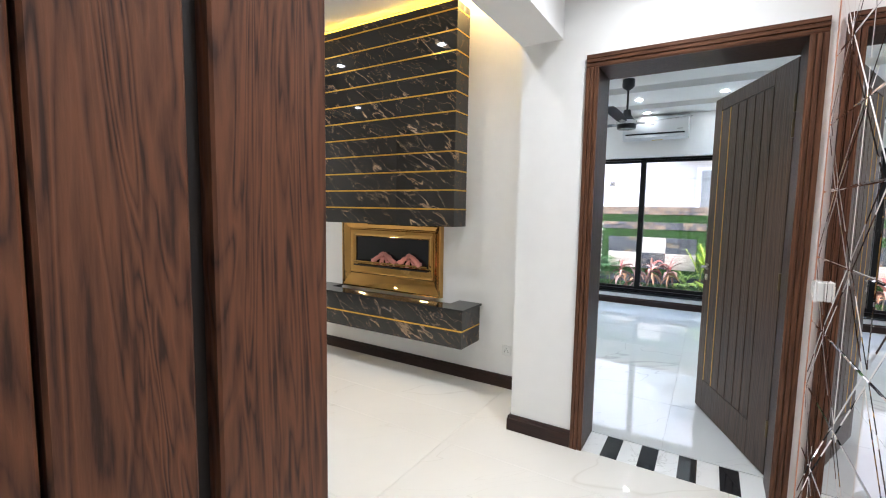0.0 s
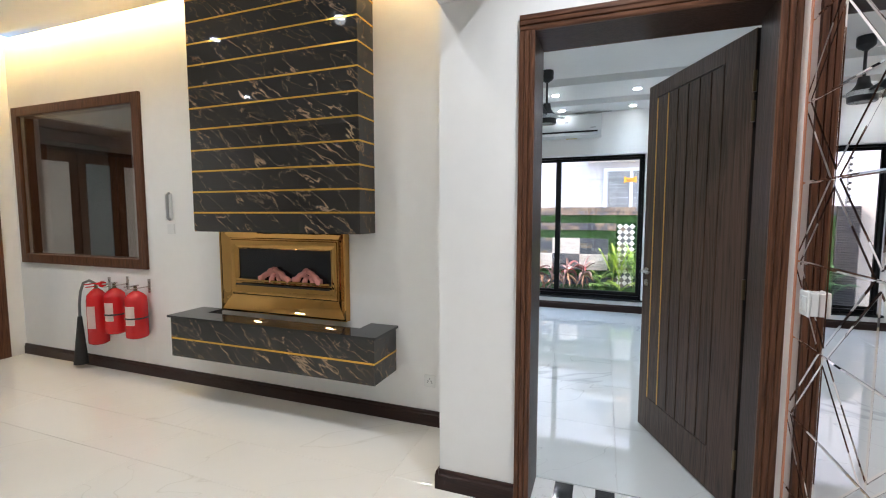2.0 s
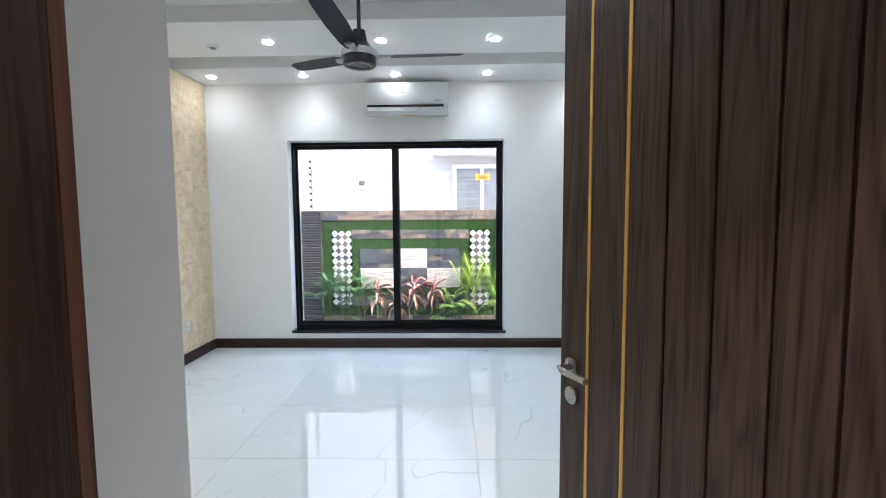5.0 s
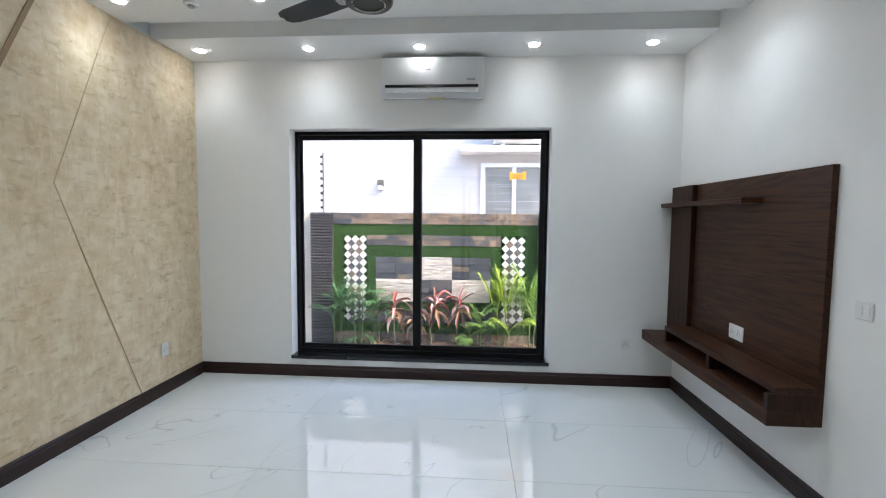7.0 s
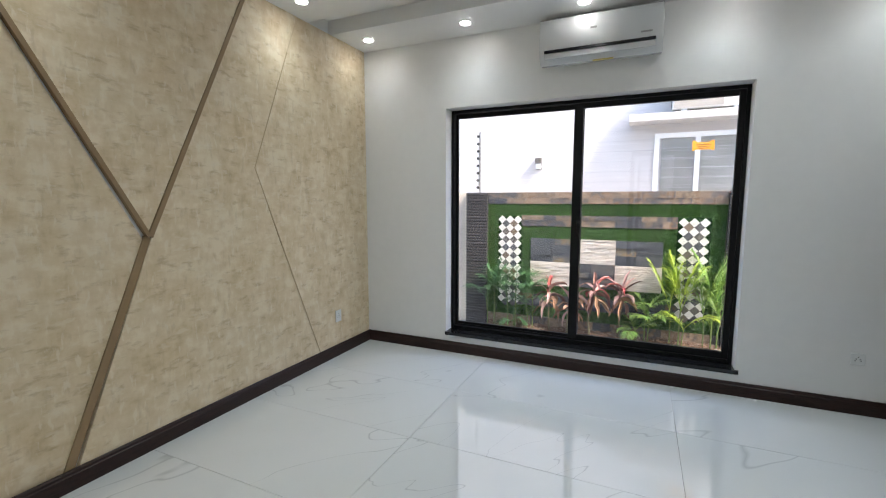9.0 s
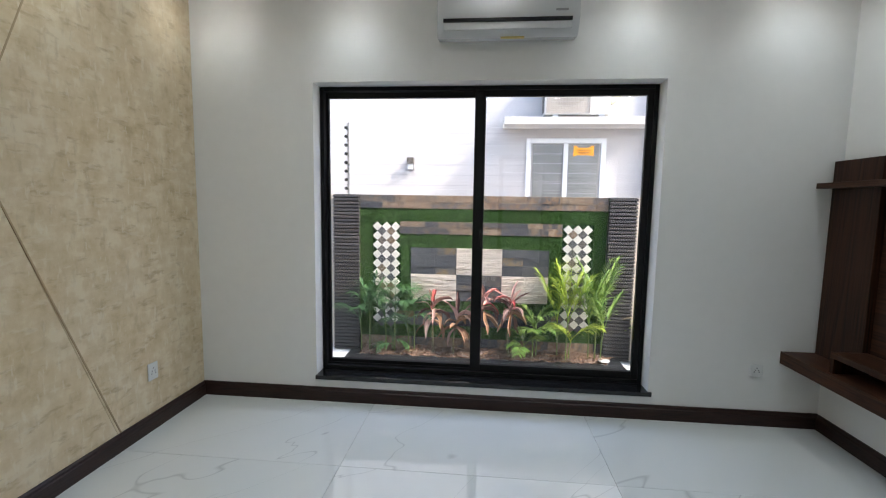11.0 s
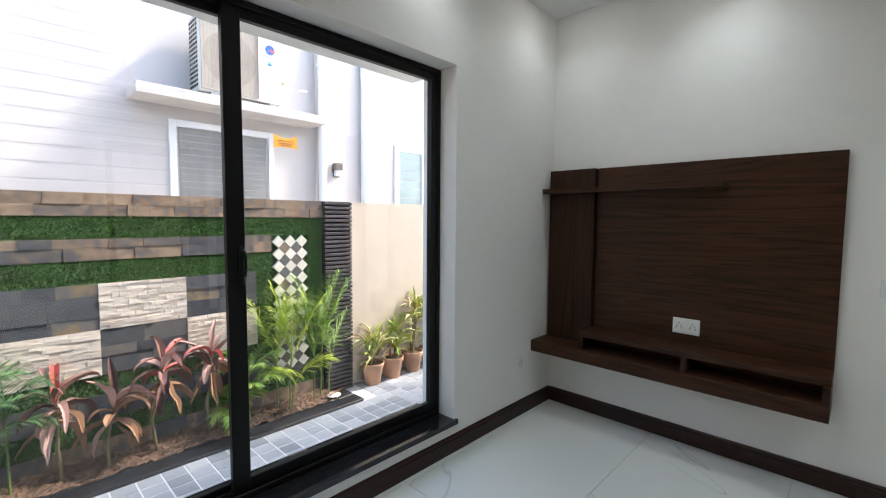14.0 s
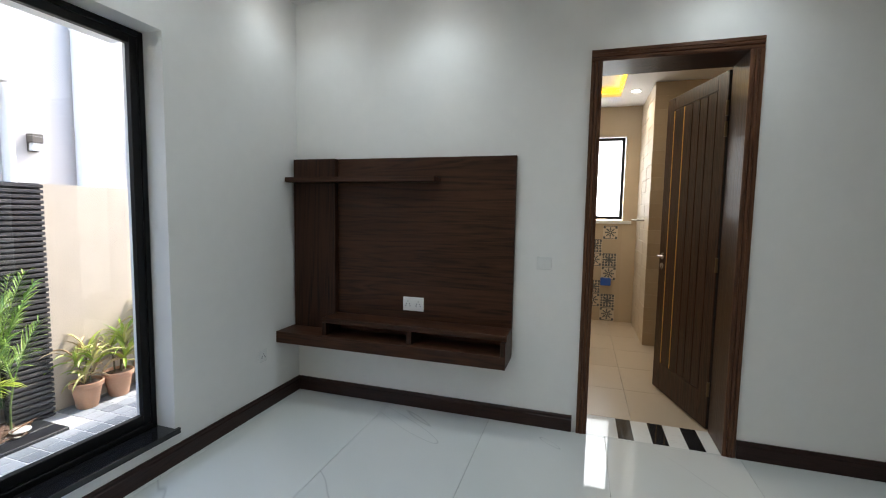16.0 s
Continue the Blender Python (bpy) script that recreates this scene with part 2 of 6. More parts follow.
M_WALL = mat("white_emulsion", (0.80, 0.80, 0.785), 0.55, bump=0.03, scale=160, vary=0.012)
M_CEIL = mat("ceiling_white", (0.82, 0.82, 0.81), 0.6, bump=0.02, scale=120, vary=0.01)
M_TILE = veined("polished_white_marble_tile", (0.66, 0.685, 0.675), (0.50, 0.52, 0.52), 0.028, 1.0, 0.010, (0.70, 0.715, 0.707), spec=1.0, squeeze=(1, 0.3, 1))
M_TILE_WARM = veined("polished_cream_marble_tile", (0.66, 0.64, 0.59), (0.60, 0.575, 0.52), 0.035, 1.3, 0.006, (0.69, 0.67, 0.62), spec=0.8, squeeze=(1, 0.3, 1))
M_GROUT = mat("grey_grout", (0.60, 0.60, 0.58), 0.8, bump=0.1, scale=200, vary=0.1)
M_THRESH = veined("white_threshold_marble", (0.78, 0.79, 0.77), (0.6, 0.6, 0.58), 0.05, 2.0, 0.012, (0.8, 0.8, 0.79))
M_BLACKTILE = veined("black_polished_granite", (0.012, 0.012, 0.014), (0.06, 0.06, 0.065), 0.06, 6.0, 0.01, (0.02, 0.02, 0.022))
M_GRANITE = mat("black_granite_sill", (0.012, 0.012, 0.013), 0.07, bump=0.0, scale=180, vary=0.3)
M_BASE = wood("dark_stained_skirting", (0.014, 0.006, 0.005), (0.030, 0.012, 0.009), (0.08, 0.08, 1), 0.3, 30)
M_FRAME = wood("brown_stained_oak", (0.050, 0.021, 0.012), (0.125, 0.056, 0.030), (1, 1, 0.045), 0.36, 34, spec=0.2)
M_FRAME_H = wood("brown_stained_oak_flat", (0.050, 0.021, 0.012), (0.125, 0.056, 0.030), (0.045, 1, 1), 0.36, 34, spec=0.2)
M_FRAME_HY = wood("brown_stained_oak_cross", (0.050, 0.021, 0.012), (0.125, 0.056, 0.030), (1, 0.045, 1), 0.36, 34, spec=0.2)
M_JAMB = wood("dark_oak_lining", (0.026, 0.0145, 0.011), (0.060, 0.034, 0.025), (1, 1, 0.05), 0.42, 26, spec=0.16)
M_LEAF = wood("smoked_oak_door", (0.037, 0.0205, 0.015), (0.092, 0.054, 0.039), (1, 1, 0.05), 0.36, 24, spec=0.26)
M_GROOVE = mat("dark_groove", (0.012, 0.008, 0.006), 0.6, vary=0.1)
M_ENTRY = wood("red_brown_oak", (0.042, 0.0175, 0.011), (0.165, 0.064, 0.032), (1, 1, 0.085), 0.42, 24, coat=0.0, figure=20.0)
M_BATHLEAF = wood("brown_oak_door", (0.014, 0.006, 0.0035), (0.052, 0.0215, 0.0115), (1, 1, 0.05), 0.36, 24, spec=0.22)
M_TV = wood("walnut_laminate", (0.020, 0.0082, 0.0045), (0.060, 0.0235, 0.011), (1, 0.06, 1), 0.45, 15, spec=0.2)
M_TV_UP = wood("walnut_laminate_upright", (0.012, 0.005, 0.003), (0.046, 0.018, 0.009), (1, 1, 0.05), 0.45, 15, spec=0.2)
M_BLACKAL = mat("black_powder_coat", (0.006, 0.006, 0.0065), 0.38, bump=0.05, scale=300, vary=0.08, spec=0.22)
M_RUBBER = mat("black_rubber", (0.015, 0.015, 0.015), 0.7, vary=0.1)
M_GLASS = clear_glass("window_glass")
M_DARKGLASS = clear_glass("smoked_glass", (0.80, 0.77, 0.73), 0.13)
M_PLASTIC = mat("white_plastic", (0.78, 0.79, 0.78), 0.25, vary=0.01)
M_PLASTIC_G = mat("grey_plastic", (0.30, 0.31, 0.31), 0.35, vary=0.03)
M_ACBODY = mat("glossy_white_plastic", (0.70, 0.72, 0.73), 0.16, vary=0.01)
M_STEEL = mat("brushed_steel", (0.42, 0.40, 0.37), 0.28, 1.0, vary=0.1)
M_BRONZE = mat("aged_brass_hinge", (0.16, 0.12, 0.07), 0.35, 1.0, vary=0.2)
M_FAN = mat("satin_black_metal", (0.014, 0.015, 0.017), 0.3, vary=0.1)
M_BLADE = mat("dark_grey_blade", (0.045, 0.048, 0.055), 0.35, vary=0.1)
M_FILM = mat("crumpled_clear_film", (0.55, 0.56, 0.56), 0.15, bump=0.8, scale=60, vary=0.3)
M_MARBLE = veined("black_gold_marble", (0.010, 0.009, 0.0085), (0.38, 0.265, 0.17), 0.03, 10.0, 0.025, (0.022, 0.019, 0.016), spec=0.65, slant=(0, 0.95, 0))
M_GOLD = mat("polished_gold", (0.52, 0.31, 0.10), 0.03, 1.0, bump=0.28, scale=4.0)
M_GOLDLINE = mat("gold_inlay", (0.86, 0.52, 0.10), 0.22, 1.0, vary=0.05)
M_BRASSLINE = mat("brass_inlay", (0.78, 0.46, 0.11), 0.38, 0.5, vary=0.05)
M_FIREBOX = mat("black_firebox", (0.006, 0.007, 0.010), 0.25, vary=0.2)
M_LOG = mat("pink_ceramic_log", (0.50, 0.20, 0.17), 0.7, bump=0.6, scale=50, vary=0.35)
M_MIRROR = mat("bevelled_mirror", (0.88, 0.805, 0.78), 0.004, 1.0)
M_EDGE_REFLECTION = mat("orange_wall_reflection", (0.72, 0.36, 0.22), 0.3, 1.0, vary=0.1)
M_RED = mat("red_enamel", (0.55, 0.012, 0.015), 0.22, vary=0.05)
M_STICKER = mat("pale_sticker", (0.62, 0.45, 0.42), 0.5, vary=0.1)
M_HOSE = mat("grey_hose", (0.10, 0.105, 0.11), 0.5, vary=0.1)
M_LAMP = glow("downlight_diffuser", (1.0, 0.98, 0.95), 6.0)
M_WARMGLOW = glow("warm_led_strip", (1.0, 0.62, 0.16), 3.0)
M_YELLOWGLOW = glow("yellow_led_strip", (1.0, 0.55, 0.02), 0.7)

# ---- large structure ----
CZ = 3.135          # bedroom ceiling
HZ = 3.355          # lounge ceiling
BX0, BX1, BY0, BY1 = -3.35, 1.382, 3.09, 7.95
DY0, DY1 = 2.805, 3.09      # wall between hall and bedroom
WX0, WX1, WZ0, WZ1 = -2.366, 0.190, 0.205, 2.478   # bedroom window opening
MX = 0.385          # wall with the mirror
FY = 3.47           # wall with the fireplace
LX = -6.42          # far side of the lounge

floor = solid("floor", [((-6.6, -1.7, -0.2), (BX1 + 0.3, FY, -0.012)), ((-3.5, FY, -0.2), (BX1 + 0.3, 8.0, -0.012)), ((BX1 + 0.3, 4.0, -0.2), (5.0, 6.8, -0.012))],
              M_GROUT, "grey grout bed under polished marble floor tiles")
wall_window = solid("wall_north", [((-3.55, BY1, -0.3), (WX0, 8.25, 3.4)), ((WX1, BY1, -0.3), (5.1, 8.25, 3.4)),
                                   ((WX0, BY1, -0.3), (WX1, 8.25, WZ0 - 0.03)), ((WX0, BY1, WZ1), (WX1, 8.25, 3.4))],
                    M_WALL, "smooth white painted wall around the garden window")
solid("wall_west", [((-3.55, FY + 0.2, -0.1), (BX0, BY1, 3.4))], M_WALL, "white plaster wall behind the patterned panels")
BDY0, BDY1, BDZ = 4.80, 5.62, 2.50   # bathroom doorway in the east wall
solid("wall_east", [((BX1, BY0 - 0.3, -0.1), (1.69, BDY0 - 0.03, 3.4)), ((BX1, BDY1 + 0.03, -0.1), (1.69, BY1, 3.4)), ((BX1, BDY0 - 0.03, BDZ + 0.03), (1.69, BDY1 + 0.03, 3.4))],
      M_WALL, "smooth white painted wall with television panel and bathroom doorway")
DX0, DX1, DZ = -0.718, 0.272, 2.44   # bedroom doorway
solid("wall_hall", [((-1.22, DY0, -0.1), (DX0 - 0.03, DY1, 3.4)), ((DX1 + 0.06, DY0, -0.1), (BX1, DY1, 3.4)), ((DX0 - 0.03, DY0, DZ + 0.03), (DX1 + 0.06, DY1, 3.4))],
      M_WALL, "white painted wall around the bedroom doorway")
solid("wall_pier", [((-1.22, DY1, -0.1), (-1.0, FY + 0.2, 3.4))], M_WALL, "white painted return beside the bedroom doorway")
solid("wall_chimney", [((-3.35, FY, -0.1), (-1.22, FY + 0.2, 3.4))], M_WALL, "cream white painted wall behind the fireplace")
IWX0, IWX1, IWZ0, IWZ1 = -6.30, -4.43, 1.06, 2.64
solid("wall_fireplace", [((LX - 0.2, FY, -0.1), (IWX0, FY + 0.2, 3.4)), ((IWX1, FY, -0.1), (-3.35, FY + 0.2, 3.4)), ((IWX0, FY, -0.1), (IWX1, FY + 0.2, IWZ0)), ((IWX0, FY, IWZ1), (IWX1, FY + 0.2, 3.4))],
      M_WALL, "cream white painted lounge wall with an internal window")
solid("wall_lounge_end", [((LX - 0.2, -1.7, -0.1), (LX, 2.2, 3.4)), ((LX - 0.2, 3.3, -0.1), (LX, FY, 3.4)), ((LX - 0.2, 2.2, 2.62), (LX, 3.3, 3.4))], M_WALL, "white wall at the end of the lounge")
solid("wall_hall_side", [((MX, -1.7, -0.1), (0.6, DY0, 3.4))], M_WALL, "white wall that carries the bevelled mirror")
solid("wall_south", [((LX - 0.2, -1.9, -0.1), (0.6, -1.7, 3.4))], M_WALL, "white wall behind the entrance")
solid("ceiling_beam", [((-1.22, -1.7, 2.645), (-0.95, DY0, 3.4))], M_CEIL, "white boxed beam over the hall opening")
# bedroom ceiling: flat boarding with two recessed channels
bm = bmesh.new()
GA, GB = (7.08, 7.40), (6.02, 6.33)
for y0, y1 in ((FY + 0.2, GB[0]), (GB[1], GA[0]), (GA[1], BY1)):
    bx(bm, (BX0, y0, CZ), (BX1, y1, 3.4))
bx(bm, (-1.0, BY0, CZ), (BX1, FY + 0.2, 3.4))
bx(bm, (BX0, GB[0], CZ + 0.13), (BX1, GB[1], 3.4))
bx(bm, (BX0, GA[0], CZ + 0.13), (BX1, GA[1], 3.4))
tagged(part("ceiling", bm, M_CEIL), "white plasterboard ceiling with two recessed channels", kind="structure")
# lounge ceiling stops short of the fireplace wall and leaves a light slot
solid("ceiling_lounge", [((LX, -1.7, HZ), (-1.22, FY - 0.16, 3.45)), ((LX, FY - 0.16, HZ + 0.15), (-1.22, FY, 3.6)), ((LX, FY - 0.19, HZ + 0.095), (-1.22, FY - 0.16, 3.6))], M_CEIL, "white lounge ceiling with a cove slot")
solid("ceiling_hall", [((-0.95, -1.7, HZ), (MX, DY0, 3.45))], M_CEIL, "white hall ceiling")
# unseen storey added to block the sun, set back from the garden side
solid("sun_block_storey", [((-7.0, -2.2, 3.61), (4.4, 6.6, 5.9)), ((-7.0, 6.6, 3.42), (5.1, 8.25, 3.52))], M_WALL, "unseen white storey added to block sun over the house")
solid("window_canopy", [((-7.0, 8.25, 2.505), (0.31, 8.50, 2.66))], M_WALL, "white concrete canopy over the garden window")

# skirting boards with a rounded top
def skirting(name, pts, base=M_BASE, h=0.112, d=0.022):
    """pts: straight runs (x0, y0, x1, y1, nx, ny) with the way they stand off the wall."""
    for x0, y0, x1, y1, nx, ny in pts:
        bm = bmesh.new()
        prof = [(0, 0), (d, 0), (d, h - 0.028), (d * 0.72, h - 0.022), (d * 0.72, h - 0.008), (d * 0.45, h), (0, h)]
        a = [bm.verts.new((x0 + nx * p, y0 + ny * p, q)) for p, q in prof]
        b = [bm.verts.new((x1 + nx * p, y1 + ny * p, q)) for p, q in prof]
        n = len(prof)
        bm.faces.new(a)
        bm.faces.new(b)
        for i in range(n):
            bm.faces.new((a[i], a[(i + 1) % n], b[(i + 1) % n], b[i]))
        tagged(part(name, bm, base), "dark brown wooden skirting board along the wall", kind="structure")


skirting("baseboard", [(BX0, BY1, BX1, BY1, 0, -1), (BX0 + 0.03, FY + 0.2, BX0 + 0.03, BY1 - 0.022, 1, 0), (BX1, BY1 - 0.022, BX1, BDY1 + 0.10, -1, 0),
                       (BX1, BDY0 - 0.075, BX1, BY0, -1, 0), (BX0 + 0.052, FY + 0.2, -1.0, FY + 0.2, 0, 1), (-1.0, FY + 0.2, -1.0, BY0, 1, 0), (-0.978, BY0, DX0 - 0.076, BY0, 0, 1), (DX1 + 0.136, BY0, BX1 - 0.022, BY0, 0, 1),
                       (-1.22, DY0, DX0 - 0.078, DY0, 0, -1), (-1.22, DY0 - 0.022, -1.22, FY, -1, 0), (-1.242, FY, LX, FY, 0, -1)])

# ---- lamps of the place ----
def downlight(x, y, z, power, group, size=0.045, color=(0.82, 0.94, 1.0), cone=136):
    t = thing("downlight", x, y, z, "round white recessed ceiling downlight, switched on", "downlight", group)
    bm = bmesh.new()
    lathe(bm, [(size + 0.012, 0.0), (size + 0.012, -0.006), (size, -0.009), (size, -0.001)], (x, y, z), 24)
    part("trim_ring", bm, M_PLASTIC, t, smooth=True)
    bm = bmesh.new()
    lathe(bm, [(size - 0.001, -0.010), (size - 0.001, -0.013), (size * 0.8, -0.014)], (x, y, z), 24)
    part("diffuser", bm, M_LAMP, t, "glowing diffuser")
    lamp = new("downlight_beam", bpy.data.lights.new("downlight_beam", "SPOT"))
    lamp.data.energy, lamp.data.color, lamp.data.shadow_soft_size = power, color, 0.05
    lamp.data.spot_size, lamp.data.spot_blend = radians(cone), 1.0
    lamp.location = (x, y, z - 0.03)


DLX = (-3.064, -2.047, -1.040, -0.034, 0.972)
for y in (7.648, 6.725, 4.93):
    for x in DLX:
        downlight(x, y, CZ, 0.04 if y > 7 and x == -1.040 else (1.35 if y > 7 else 2.7) * (0.6 if x < -3 else 1.0), "bedroom ceiling downlights")
for x, y in ((-5.6, 2.35), (-4.2, 2.35), (-2.7, 2.35), (-1.62, 2.35), (-5.6, 0.5), (-2.7, 0.5)):
    downlight(x, y, HZ, 3.4 if x > -2 else 5.6, "lounge ceiling downlights", color=(1.0, 0.95, 0.88), cone=140)
# unseen hall fittings, added in place of daylight from the entrance
for x, y in ((-0.3, 2.1), (-0.3, 0.4)):
    downlight(x, y, HZ, 13.5, "hall ceiling downlights", color=(1.0, 0.97, 0.93), cone=130)
# warm strip in the cove slot over the fireplace wall
cove = new("cove_light", bpy.data.lights.new("cove_light", "AREA"))
cove.data.shape, cove.data.size, cove.data.size_y = "RECTANGLE", 5.1, 0.05
cove.data.energy, cove.data.color = 3.4, (1.0, 0.66, 0.28)
cove.matrix_world = pose((LX - 1.22) / 2, FY - 0.10, HZ + 0.13, 0, 0, 0)
tagged(part("led_strip", B(((LX + 0.05, FY - 0.150, HZ + 0.135), (-1.27, FY - 0.125, HZ + 0.149))), M_WARMGLOW), "warm yellow led strip in the ceiling cove", "light strip")
# fill light added to brighten the bathroom, with no fitting of its own
bath_fill = new("bath_fill_light", bpy.data.lights.new("bath_fill_light", "AREA"))
bath_fill.data.size, bath_fill.data.energy, bath_fill.data.color = 0.5, 2.0, (1.0, 0.88, 0.70)
bath_fill.location = (3.0, 5.75, 2.98)

# ---- bedroom window ----
FR0, FR1 = 8.085, 8.185
window_1 = tagged(new("window_1"), "black aluminium sliding window with two clear panes", "window", kind="structure")
window_1.matrix_basis = Matrix.Translation((-1.09, 8.135, 0.205))
def ring(x0, x1, z0, z1, w, y0, y1, wb=None, wl=None, wr=None):
    """A rectangular frame; w is the bar's width, wb, wl and wr those at the bottom and the sides if they differ."""
    wb, wl, wr = wb or w, wl or w, wr or w
    bm = bmesh.new()
    for a, b in (((x0, y0, z0), (x0 + wl, y1, z1)), ((x1 - wr, y0, z0), (x1, y1, z1)), ((x0 + wl, y0, z1 - w), (x1 - wr, y1, z1)), ((x0 + wl, y0, z0), (x1 - wr, y1, z0 + wb))):
        bx(bm, a, b, 0.003)
    return bm
part("window_frame", ring(WX0 + 0.002, WX1 - 0.002, WZ0 + 0.006, WZ1 - 0.002, 0.030, FR0, FR1), M_BLACKAL, window_1)
for i, z in ((0, WZ0 + 0.05), (1, WZ0 + 0.05)):
    part("track_rail", B(((WX0 + 0.04, FR0 + 0.012 + 0.045 * i, WZ0 + 0.046), (WX1 - 0.04, FR0 + 0.018 + 0.045 * i, WZ0 + 0.062))), M_BLACKAL, window_1)
sash_l = part("sash", ring(WX0 + 0.032, -1.066, WZ0 + 0.040, WZ1 - 0.034, 0.042, FR0 + 0.055, FR1 - 0.012, 0.036, 0.022, 0.060), M_BLACKAL, window_1, "fixed black sash")
sash_r = part("sash", ring(-1.150, WX1 - 0.032, WZ0 + 0.040, WZ1 - 0.034, 0.046, FR0 + 0.008, FR0 + 0.044, 0.058, 0.080, 0.046), M_BLACKAL, window_1, "sliding black sash")
for sash, x0, x1, y in ((sash_l, WX0 + 0.050, -1.12, FR0 + 0.075), (sash_r, -1.075, WX1 - 0.075, FR0 + 0.025)):
    g = part("pane", B(((x0, y, WZ0 + 0.07), (x1, y + 0.005, WZ1 - 0.070))), M_GLASS, sash, "clear glass pane")
    g.visible_shadow = False
part("handle_plate", B(((-1.100, FR0 - 0.004, 1.215), (-1.078, FR0 + 0.009, 1.395)), bevel=0.004), M_BLACKAL, sash_r, "black lock plate")
part("handle", tube(bmesh.new(), [(-1.089, FR0 - 0.002, 1.375), (-1.089, FR0 - 0.030, 1.366), (-1.089, FR0 - 0.036, 1.320), (-1.089, FR0 - 0.034, 1.262)], 0.009, 10, 0.007), M_BLACKAL, sash_r, "black lever pull", True)
part("window_sill", B(((WX0 - 0.004, BY1 - 0.018, WZ0 - 0.028), (WX1 + 0.022, BY1 - 0.0005, WZ0 + 0.004)), ((WX0 + 0.001, BY1 - 0.0005, WZ0 - 0.028), (WX1 - 0.001, FR1 + 0.12, WZ0 + 0.004))), M_GRANITE, window_1, "polished black granite sill")

# ---- doorways: casings and linings ----
def casing_bars(width, depth):
    """Profile of a stepped casing: across, out."""
    return [(0, 0), (0, depth * 0.55), (width * 0.12, depth * 0.75), (width * 0.30, depth * 0.78), (width * 0.34, depth * 0.55), (width * 0.40, depth * 0.95), (width * 0.62, depth),
            (width * 0.66, depth * 0.72), (width * 0.72, depth * 0.9), (width, depth * 0.9), (width, 0)]


def casing(parent, a0, a1, top, wall, out, axis, w=0.075, d=0.026):
    """Upright casings either side and a head over an opening a0..a1; axis 'x': the wall runs along x."""
    prof = casing_bars(w, d)
    for side, a, s in (("l", a0, -1), ("r", a1, 1)):
        pts = [((a + s * p, wall + out * q) if axis == "x" else (wall + out * q, a + s * p)) for p, q in prof]
        part("casing", extrude_poly(bmesh.new(), pts, "z", 0, top), M_FRAME, parent, "stepped brown oak casing")
    pts = [((wall + out * q, top + p)) for p, q in prof]
    if axis == "x":
        part("head_casing", extrude_poly(bmesh.new(), pts, "x", a0 - w, a1 + w), M_FRAME_H, parent, "stepped brown oak head casing")
    else:
        part("head_casing", extrude_poly(bmesh.new(), [(q, p) for q, p in pts], "y", a0 - w, a1 + w), M_FRAME_HY, parent, "stepped brown oak head casing")


door_1 = tagged(new("door_1"), "dark oak bedroom door standing open in its brown casing", "door", kind="structure")
door_1.matrix_basis = Matrix.Translation((DX0, DY0, 0))
casing(door_1, DX0, DX1, DZ, DY0, -1, "x")
casing(door_1, DX0, DX1 + 0.059, DZ, DY1, 1, "x")
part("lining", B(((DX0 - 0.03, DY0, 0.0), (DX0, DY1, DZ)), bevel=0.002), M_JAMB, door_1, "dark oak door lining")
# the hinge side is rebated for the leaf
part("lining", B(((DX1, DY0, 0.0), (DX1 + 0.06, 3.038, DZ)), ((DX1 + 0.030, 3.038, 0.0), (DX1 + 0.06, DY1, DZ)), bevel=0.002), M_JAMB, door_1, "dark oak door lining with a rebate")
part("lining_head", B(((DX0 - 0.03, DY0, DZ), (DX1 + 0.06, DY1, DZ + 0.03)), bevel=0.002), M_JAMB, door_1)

door_2 = tagged(new("door_2"), "dark brown bathroom door opened into the tiled bathroom", "door", kind="structure")
door_2.matrix_basis = Matrix.Translation((BX1, BDY0, 0))
casing(door_2, BDY0, BDY1, BDZ, BX1, -1, "y", 0.07)
for y0, y1 in ((BDY0 - 0.03, BDY0), (BDY1, BDY1 + 0.03)):
    part("lining", B(((BX1, y0, 0), (1.69, y1, BDZ)), bevel=0.002), M_BATHLEAF, door_2, "dark brown door lining")
part("lining_head", B(((BX1, BDY0 - 0.03, BDZ), (1.69, BDY1 + 0.03, BDZ + 0.03))), M_BATHLEAF, door_2)


